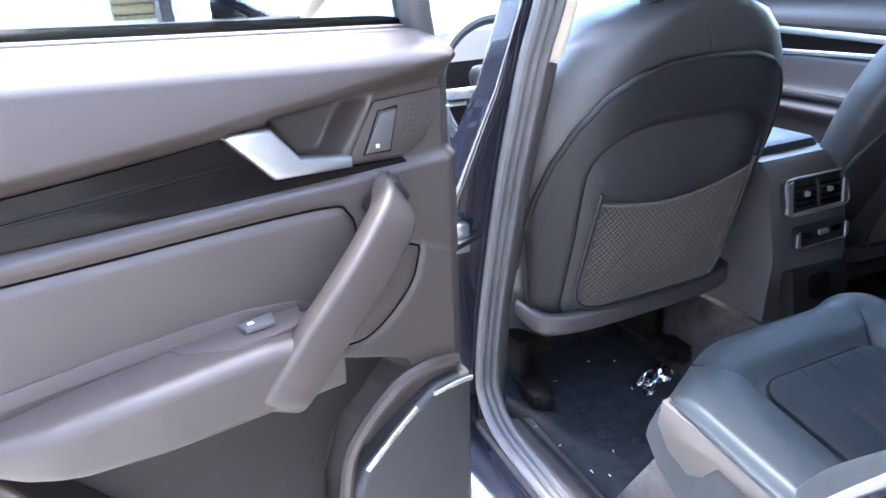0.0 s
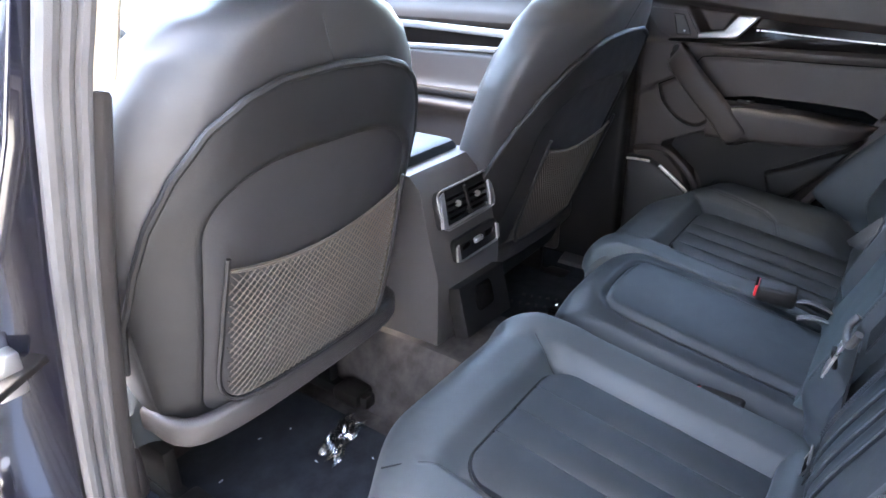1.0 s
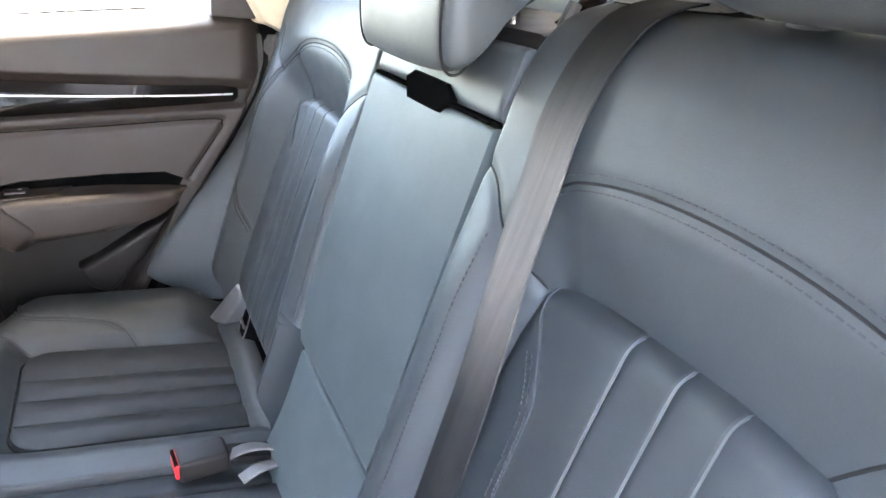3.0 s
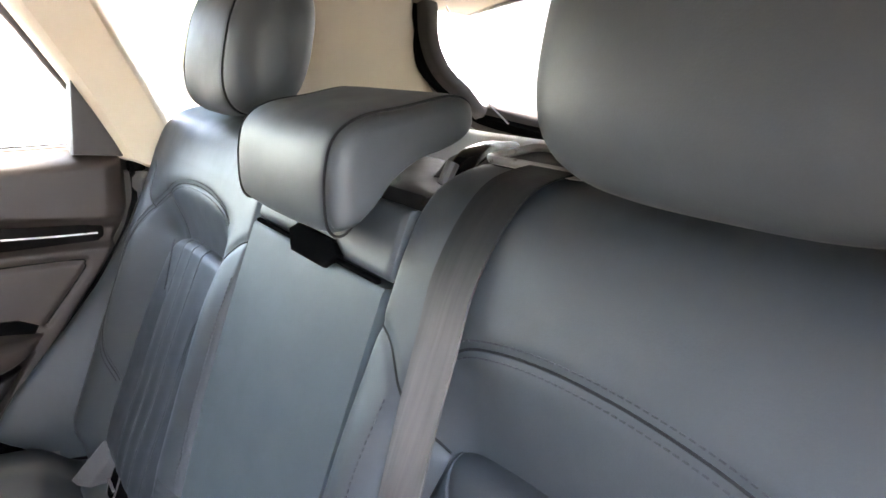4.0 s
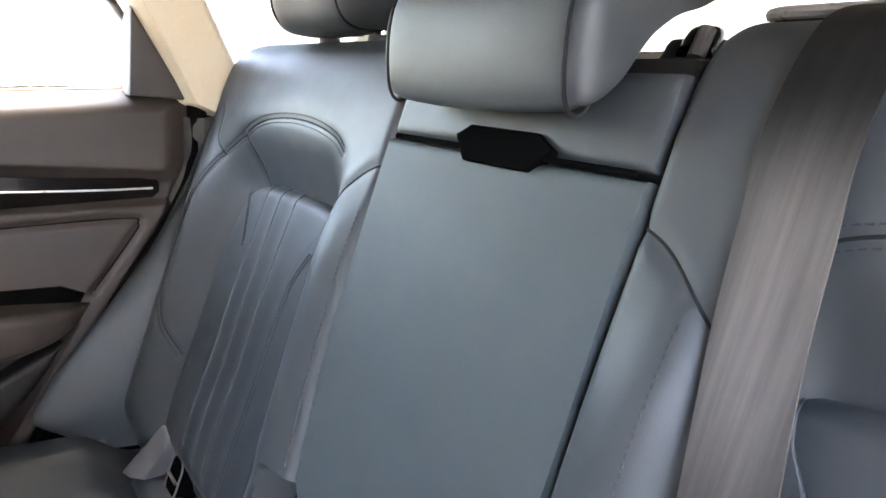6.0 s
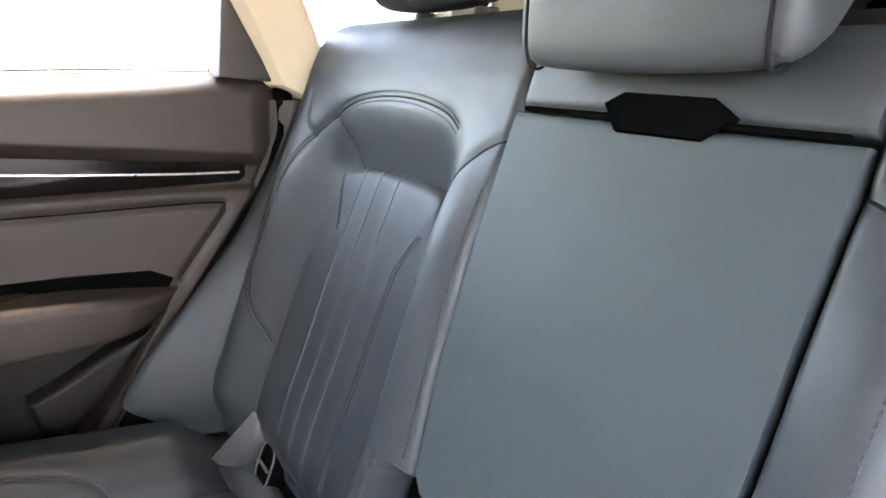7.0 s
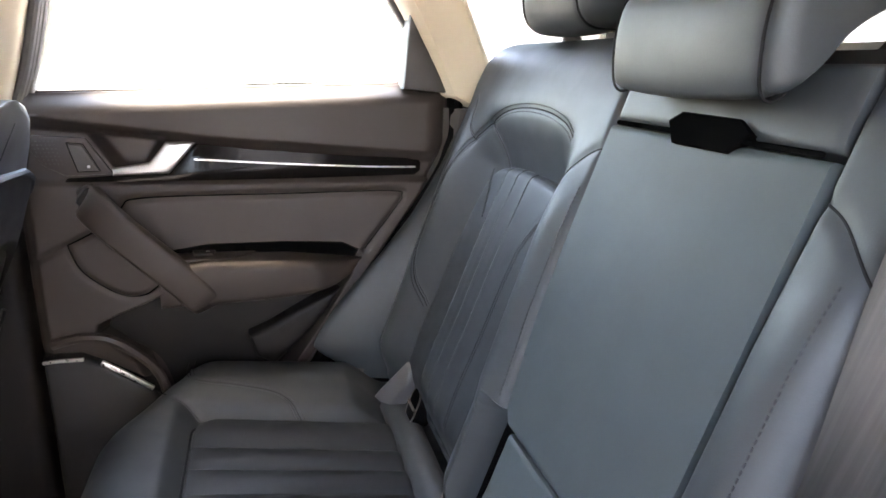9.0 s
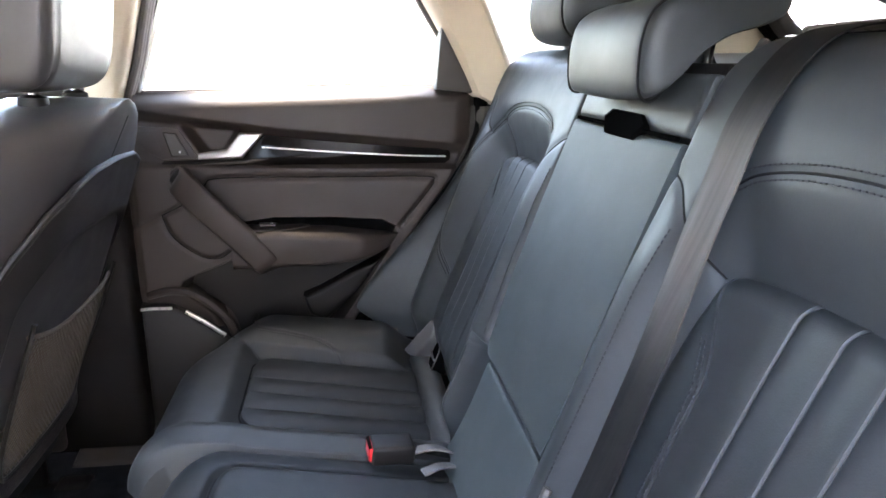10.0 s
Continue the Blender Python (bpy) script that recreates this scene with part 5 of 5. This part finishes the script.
front_door(HERE, "door_3", "closed front passenger door with aluminium strip")
FH = Matrix.Translation((-0.82, 1.82, 0)) @ Matrix.Rotation(radians(-62), 4, "Z") @ Matrix.Translation((0.82, -1.82, 0)) @ MIRROR
front_door(FH, "door_4", "open front driver's door, black paint outside")


# ---- front seats ----
def front_seat(dx, dy, dz, lean, flip, label):
    m = Matrix.Translation((dx, dy, dz)) @ (MIRROR if flip else HERE)
    place(m)
    top = thing("front_seat", label, "car seat", "front seats")
    rows = ((0.46, 0.195), (0.545, 0.232), (0.60, 0.248), (0.75, 0.272), (0.90, 0.284), (0.97, 0.278), (1.03, 0.260), (1.08, 0.223), (1.115, 0.172), (1.135, 0.10), (1.142, 0.03))
    def yb(z):
        return -0.026 + lean * (1.0 - z)
    def half(z):
        return lerp(z, *zip(*rows))
    a = np.linspace(0, 2 * np.pi, 72, endpoint=False)
    def ring(z, grow=0.0, e=3.2):
        w = half(z) + grow
        c, s = np.cos(a), np.sin(a)
        x = w * np.sign(c) * np.abs(c) ** (2 / e)
        dep = 0.075 + 0.0 * z
        y = dep * np.sign(s) * np.abs(s) ** (2 / e)
        y = y + 0.035 * ss(0.4, 1.0, np.abs(x) / max(w, 0.01)) ** 2            # bolsters reach forwards, the back is bowed
        return np.stack([x, yb(z) + dep + y, np.full_like(x, z)], 1)
    zz = np.concatenate([np.linspace(0.545, 1.06, 40), 1.142 - 0.082 * np.cos(np.linspace(0, np.pi / 2, 14))[0:] ** 1.0])
    zz = np.unique(np.round(zz, 4))
    part("backrest", loft([ring(z) for z in zz]), FRONT_LEATHER, top)
    # hard shell over the lower back, ended above by a bead
    def shell_top(x):
        return lerp(np.abs(x), (0.0, 0.09, 0.14, 0.185, 0.222, 0.249, 0.263, 0.270, 0.274), (1.050, 1.045, 1.030, 1.000, 0.950, 0.890, 0.825, 0.755, 0.640))
    def back_point(x, z, out):
        w = half(z)
        t = np.clip(np.abs(x) / w, 0, 0.995)
        yy = 0.075 - 0.075 * (1 - t ** 3.2) ** (1 / 3.2) + 0.035 * ss(0.4, 1.0, t) ** 2
        return np.stack(np.broadcast_arrays(x, yb(z) + yy - out, z), -1)
    def sh(u, v):
        x = 0.273 * np.sin((u - 0.5) * np.pi)
        z = 0.545 + v * (shell_top(x) - 0.545)
        w = half(z) * 0.985
        x = np.clip(x, -w, w)
        hollow = ss(0.204, 0.168, np.abs(x)) * ss(0.960, 0.915, z + 0.035 * (np.abs(x) / 0.17) ** 4) * ss(0.55, 0.60, z)
        hollow = hollow * (1 - 0.60 * np.exp(-((np.abs(x - 0.02) - 0.115) / 0.022) ** 2) * ss(0.93, 0.86, z))
        return x, z, 0.010 - 0.046 * hollow
    U, V = np.meshgrid(np.linspace(0, 1, 130), np.linspace(0, 1, 130))
    x, z, o = sh(U, V)
    sp = part("back_shell", shell(back_point(x, z, o)[:, ::-1], back_point(x, z, o * 0 - 0.045)[:, ::-1]), SHELL, top, "smooth dark plastic back shell")
    xe = 0.273 * np.sin(np.linspace(-0.5, 0.5, 90) * np.pi)
    part("bead", sweep(back_point(xe, shell_top(xe) + 0.002, np.full(90, 0.008)), circle(0.0055, 8), up=(0, 1, 0)), SHELL, top)
    # map net on its frame
    net = part("net_frame", sweep(np.array([back_point(np.array(px), np.array(pz), np.array(0.016)) for px, pz in spline([(-0.172, 0.835), (-0.180, 0.72), (-0.176, 0.605), (-0.10, 0.585), (0.10, 0.585), (0.15, 0.605), (0.168, 0.72), (0.172, 0.85)], 6)]), circle(0.0036, 6), up=(0, 1, 0)), SHELL, sp)
    segs = []
    def net_pt(s, t):
        x = -0.172 + 0.342 * s
        z = 0.590 + t * (0.815 - 0.030 * np.sin(np.pi * s) - 0.590 + 0.015 * s)
        return back_point(x, z, 0.012 - 0.006 * np.sin(np.pi * s) * t)
    n1, n2 = 30, 18
    tubes = []
    for k in range(-n2, n1, 1):
        for sgn in (1, -1):
            t = np.linspace(0, 1, 26)
            i = k + t * n2
            s = i / n1 if sgn > 0 else 1 - i / n1
            ok = (s >= 0) & (s <= 1)
            if ok.sum() < 4:
                continue
            p = net_pt(s[ok], t[ok])
            p = p + np.array([0, -0.0007 * sgn, 0])
            tubes.append(sweep(p, circle(0.0010, 3), up=(0, 1, 0.02), caps=False))
    part("net", join(*tubes), NET, sp, "grey elastic net", kind="stuff")
    hem = net_pt(np.linspace(0, 1, 40), np.ones(40))
    part("net_hem", sweep(hem, circle(0.0034, 6), up=(0, 1, 0.02)), NET, sp)
    zs = np.linspace(1.034, 1.115, 12)
    part("seam", sweep(back_point(0.012 - 0.040 * (zs - 1.034) / 0.09, zs, np.full(12, -0.0002)), circle(0.0010, 5), up=(0, 1, 0)), LEATHER, top)
    # base, cushion and rails
    part("lower_trim", sweep(spline([(-0.236, yb(0.55) + 0.11, 0.552), (-0.210, yb(0.55) + 0.012, 0.554), (0.0, yb(0.55) - 0.006, 0.558), (0.210, yb(0.55) + 0.012, 0.562), (0.236, yb(0.55) + 0.11, 0.562)], 6), rrect(0.024, 0.044, 0.010), up=(0, 0, 1)), PLASTIC, top, "brown-grey lower trim")
    part("seat_cushion", pad(-0.265, 0.265, 0.17, 0.58, lambda a, b, d: (a, b, 0.46 + d + 0.05 * ss(0.15, 0.26, np.abs(a))), 0.12, 0.05, 0.01, 30, 30), LEATHER, top)
    for sx in (-0.262, 0.262):
        part("side_cover", rbox((0.030, 0.34, 0.10), (sx, 0.36, 0.44), 0.014, 3), PLASTIC, top)
    for sx in (-0.20, 0.18):
        part("rail", rbox((0.030, 0.50, 0.030), (sx, 0.36, 0.335), 0.006), DARK, top)
        part("rail_foot", rbox((0.055, 0.07, 0.035), (sx, 0.16, 0.338), 0.010), DARK, top)
        part("rail_riser", rbox((0.024, 0.30, 0.09), (sx, 0.36, 0.39), 0.006), DARK, top)
    # headrest on two posts, with a release button in its inner side
    hr = []
    for t in np.linspace(-1, 1, 49):
        s = max(0.05, (1 - abs(t) ** 9) ** 0.5)
        k = np.linspace(0, 2 * np.pi, 44, endpoint=False)
        cy, sz = np.sign(np.cos(k)) * np.abs(np.cos(k)) ** 0.55, np.sign(np.sin(k)) * np.abs(np.sin(k)) ** 0.55
        g = 1 - 0.030 * math.exp(-((abs(t) - 0.80) / 0.02) ** 2)
        q = 0.72 + 0.28 * s
        hr.append(np.column_stack([np.full(44, 0.135 * t), 0.028 + 0.062 * q * g * cy - 0.012 * sz, 1.252 + 0.100 * q * g * sz]))
    part("headrest", loft(hr), FRONT_LEATHER, top)
    for sx in (-0.075, 0.075):
        part("headrest_post", sweep([(sx, 0.028, 1.08), (sx, 0.022, 1.15), (sx, 0.02, 1.24)], circle(0.0065, 10), up=(1, 0, 0)), CHROME, top)
        part("post_collar", loft([np.column_stack([sx + circle(r, 14)[:, 0], 0.024 + circle(r, 14)[:, 1], np.full(14, z)]) for r, z in ((0.020, 1.122), (0.019, 1.146), (0.010, 1.150))]), DARK, top)
    part("headrest_button", loft([np.column_stack([np.full(22, 0.134 + d), 0.056 + circle(r, 22)[:, 0], 1.206 + circle(r, 22)[:, 1]]) for r, d in ((0.024, -0.01), (0.024, 0.001), (0.021, 0.003), (0.019, 0.001), (0.004, 0.002))]), SHELL, top)
    place(HERE)
    return top


front_seat(-0.372, 0.665, 0.0, 0.20, False, "driver's seat in black leather, back shell with a map net")
front_seat(0.378, 0.580, -0.030, 0.36, True, "front passenger seat in black leather, back shell with a map net")


# ---- centre console ----
def console():
    top = thing("center_console", "grey centre console with rear air vents and power socket", "console")
    cx, y0 = 0.026, 0.680
    prof = [(0.0, 0.44), (-0.005, 0.60), (0.02, 0.70), (0.035, 0.775), (0.06, 0.800), (0.50, 0.79), (0.9, 0.70), (0.9, 0.32), (0.02, 0.32)]
    def f(a, b, d):
        return cx + d, y0 + a, b
    body = part("body", prism(prof, f, -0.115, 0.115, 0.012, 3), CONSOLE, top)
    part("armrest_lid", pad(-0.085, 0.115, 0.775, 1.10, lambda a, b, d: (a, b, 0.790 + d), 0.030, 0.012, 0.004, 20, 20), LEATHER, top, "leather lid")
    def rear(a, b, d):
        """Across, up along the sloping rear face, out of it."""
        return cx + a, y0 + 0.010 + 0.28 * (b - 0.66) - d * 0.95, b + d * 0.28
    vent = part("vent_unit", prism([tuple(p) for p in rrect(0.190, 0.074, 0.014)], lambda a, b, d: rear(a + 0.010, 0.722 + b, d), -0.02, 0.014, 0.004), DARK, top)
    for sx in (-1, 1):
        part("vent_bezel", prism([(sx * 0.074 - 0.006, -0.033), (sx * 0.090 - 0.006, -0.030), (sx * 0.090 + 0.006, 0.028), (sx * 0.076 + 0.006, 0.033)], lambda a, b, d: rear(a + 0.010, 0.722 + b, d), 0.012, 0.020, 0.003), SATIN, vent, "satin silver side bezel")
        part("vent_tab", rbox((0.012, 0.010, 0.010), rear(0.010 + sx * 0.034, 0.724, 0.017), 0.002), ALU, vent)
        for k in range(4):
            part("vent_slat", rbox((0.060, 0.010, 0.0025), rear(0.010 + sx * 0.036, 0.703 + 0.012 * k, 0.014), 0.001, 1, (20, 0, 0)), GLOSS, vent)
    part("vent_bezel", rbox((0.155, 0.006, 0.003), rear(0.008, 0.690, 0.016), 0.001), SATIN, vent)
    rim = rrect(0.184, 0.074, 0.016, 5)
    part("vent_rim", sweep(np.array([rear(0.010 + a, 0.722 + b, 0.016) for a, b in np.vstack([rim, rim[:1]])]), circle(0.0022, 6), up=(0, -1, 0.3)), RIM, vent, "grey vent rim")
    part("vent_divider", rbox((0.010, 0.010, 0.060), rear(0.010, 0.722, 0.014), 0.002, 1, (-15, 0, 0)), DARK, vent)
    ctl = part("climate_unit", prism([tuple(p) for p in rrect(0.160, 0.046, 0.012)], lambda a, b, d: rear(a + 0.022, 0.636 + b, d), -0.02, 0.010, 0.003), DARK, top)
    for sx in (-1, 1):
        part("control_bezel", prism([(sx * 0.066 - 0.004, -0.020), (sx * 0.078 - 0.004, -0.016), (sx * 0.078 + 0.002, 0.010), (sx * 0.068 + 0.002, 0.014)], lambda a, b, d: rear(a + 0.022, 0.634 + b, d), 0.009, 0.014, 0.002), SATIN, ctl)
    part("control_bezel", rbox((0.130, 0.005, 0.003), rear(0.020, 0.615, 0.012), 0.001), SATIN, ctl)
    for dx in (-0.042, 0.042):
        part("display", rbox((0.030, 0.003, 0.014), rear(0.022 + dx, 0.638, 0.010), 0.001), GLOSS, ctl)
    part("thumb_wheel", rbox((0.030, 0.012, 0.012), rear(0.022, 0.638, 0.010), 0.004), ALU, ctl)
    skt = part("socket_panel", prism([(-0.085, -0.055), (0.080, -0.062), (0.085, 0.040), (-0.078, 0.046)], lambda a, b, d: rear(a, 0.525 + b, d + 0.0), -0.02, 0.014, 0.004), DARK, top)
    part("socket_lid", prism([tuple(p) for p in rrect(0.060, 0.052, 0.012)], lambda a, b, d: rear(a - 0.005, 0.530 + b, d), 0.013, 0.018, 0.003), GLOSS, skt)
    return top


console()


# ---- dashboard ----
def dashboard():
    top = thing("dashboard", "black dashboard with slatted air vents", "dashboard")
    part("body", prism([(0.0, 0.55), (-0.02, 0.80), (-0.03, 0.96), (0.04, 1.03), (0.35, 1.05), (0.5, 1.02), (0.5, 0.5)], lambda a, b, d: (d, 1.52 + a, b), -0.70, 0.70, 0.03, 3), DARK, top)
    for k in range(6):
        part("vent_slat", rbox((0.17, 0.012, 0.004), (-0.585, 1.490, 0.885 + 0.017 * k), 0.0015), PLASTIC, top)
    part("vent_bezel", rbox((0.19, 0.012, 0.007), (-0.585, 1.487, 0.870), 0.002), ALU, top)
    part("accent_bar", rbox((1.30, 0.01, 0.012), (0, 1.492, 0.845), 0.003), ALU, top)
    wheel = thing("steering_wheel", "black leather steering wheel", "steering wheel")
    k = np.linspace(0, 2 * np.pi, 49)
    part("rim", sweep(np.column_stack([-0.362 + 0.185 * np.cos(k), 1.33 + 0.06 * np.sin(k), 0.90 + 0.175 * np.sin(k)]), circle(0.016, 10), up=(0, 1, -0.3)), LEATHER, wheel)
    part("hub", rbox((0.16, 0.05, 0.13), (-0.362, 1.36, 0.90), 0.03, 3, (-18, 0, 0)), DARK, wheel)
    for dx, dz in ((-0.12, 0.0), (0.12, 0.0), (0, -0.10)):
        part("spoke", rbox((0.10 if dx else 0.035, 0.015, 0.03 if dx else 0.10), (-0.362 + dx, 1.345, 0.90 + dz), 0.006, 2, (-18, 0, 0)), ALU, wheel)
    part("column", sweep([(-0.362, 1.38, 0.89), (-0.362, 1.56, 0.83)], circle(0.04, 14), up=(1, 0, 0)), DARK, wheel)


dashboard()


# ---- on the floor ----
def floor_mat(x0, x1, label):
    mat = thing("floor_mat", label, "floor mat", "floor mats")
    y0, y1 = 0.47, 0.98
    part("mat_surface", pad(x0, x1, y0, y1, lambda a, b, d: (a, b, 0.312 + d + 0.004 * np.sin(11 * a + 5 * b) + 0.045 * ss(0.60, 0.70, np.abs(a))), 0.010, 0.006, 0.0, 30, 30), MAT, mat)
    for row, n, y1 in ((0.0, 7, 0.775), (0.055, 9, 0.745)):
        for k in range(n):
            x, y = x0 + 0.10 + row + 0.006 * k, y1 - 0.021 * k
            part("print_bar", rbox((0.013, 0.005 if k % 3 else 0.009, 0.0016), (x, y, 0.3235 + 0.004 * math.sin(11 * x + 5 * y)), 0.0006, 1, (0, 0, 15)), DARK, mat)
    return mat


floor_mat(-0.66, -0.24, "black floor mat with a moulded print and plastic shreds")
floor_mat(0.24, 0.66, "black floor mat on the passenger side")


def film(cx, cy, cz, size, seed, label):
    """Crumpled clear plastic film."""
    rng = np.random.RandomState(seed)
    top = thing("plastic_film", label, "plastic film", "plastic films")
    n = 16
    U, V = np.meshgrid(np.linspace(-1, 1, n), np.linspace(-1, 1, n))
    Z = np.abs(rng.normal(0, 1, (n, n)))
    Z = (Z + np.roll(Z, 1, 0) + np.roll(Z, 1, 1)) / 3 * 0.018 * (1.2 - U ** 2 * 0.6 - V ** 2 * 0.6)
    X = cx + size * U * (1 + 0.15 * rng.normal(0, 1, (n, n)))
    Y = cy + size * 0.45 * V * (1 + 0.15 * rng.normal(0, 1, (n, n))) + 0.3 * size * U
    F = np.stack([X, Y, cz + Z], -1)
    part("sheet", shell(F, F - (0, 0, 0.0006)), CRUMPLE, top, smooth=False)


film(-0.30, 0.755, 0.325, 0.055, 3, "crumpled clear plastic film on the floor mat")
film(0.33, 0.62, 0.325, 0.05, 5, "clear plastic film on the passenger side mat")
rng = np.random.RandomState(11)
for k in range(11):
    x, y = -0.64 + 0.34 * rng.rand(), 0.55 + 0.36 * rng.rand()
    bit = thing("plastic_shred", "tiny clear plastic shred lying on the floor mat", "litter", "plastic shreds")
    part("shred", rbox((0.004 + 0.007 * rng.rand(), 0.0025, 0.0012), (x, y, 0.326 + 0.045 * float(ss(0.60, 0.70, abs(x)))), 0.0005, 1, (10 * rng.rand(), 20 * rng.rand(), 180 * rng.rand())), SHRED, bit)

# ---- outside ----
ground = thing("ground", "pale worn asphalt ground", "ground", kind="structure")
part("asphalt", shell(grid(lambda u, v: (-300 + 600 * u, -300 + 600 * v, -0.15 + 0 * u), 3, 3), grid(lambda u, v: (-300 + 600 * u, -300 + 600 * v, -0.35 + 0 * u), 3, 3)), ASPHALT, ground)


def building(name, label, x, y, wide, depth, height, windows, render):
    """A plain rendered block with a flat roof: a house, or an added wall that shapes the light."""
    top = thing(name, label, "building", kind="structure")
    part("wall", rbox((wide, depth, height), (x, y, height / 2 - 0.15), 0.02, 1), render, top)
    part("roof_edge", rbox((wide + 0.2, depth + 0.2, 0.16), (x, y, height - 0.22), 0.03, 1), SEAL, top)
    for k in range(windows):
        win = part("window_frame", rbox((1.3, 0.10, 1.4), (-12.0 + 4 * k, y - depth / 2 - 0.01, 4.6), 0.02, 1), BRIGHT, top)
        part("pane", rbox((1.14, 0.02, 1.24), (-12.0 + 4 * k, y - depth / 2 - 0.065, 4.6), 0.004, 1), GLOSS, win)


# added wall, not known to stand there: bounces light from behind
building("rear_bounce_wall", "added pale wall behind the car, there to bounce light", 0.0, -7.5, 30.0, 6.0, 6.0, 0, PALEWALL)
building("building_2", "grey rendered house beyond the car's nose", 0.0, 15.0, 30.0, 6.0, 7.0, 7, GREYWALL)
# added unseen wall that keeps sky light off the open side
building("side_sky_block", "added unseen pale wall that blocks sky light beside the car", -6.3, -3.4, 5.0, 9.0, 7.0, 0, PALEWALL)


def house_door():
    top = thing("door_5", "dark closed house door beside an ochre board", "house door", kind="structure")
    part("leaf", rbox((0.84, 0.05, 2.12), (-0.396, 11.96, 0.91), 0.01, 1), DARK, top)
    for x in (-0.84, 0.05):
        part("jamb", rbox((0.06, 0.09, 2.2), (x, 11.95, 0.95), 0.008, 1), SEAL, top)
    board = thing("wall_board", "ochre painted board with dark slats on the house wall", "board")
    part("panel", rbox((0.64, 0.04, 1.5), (-1.20, 11.975, 1.39), 0.008, 1), OCHRE, board)
    for k in range(5):
        part("slat", rbox((0.60, 0.02, 0.03), (-1.20, 11.945, 0.72 + 0.16 * k), 0.004, 1), DARK, board)


house_door()
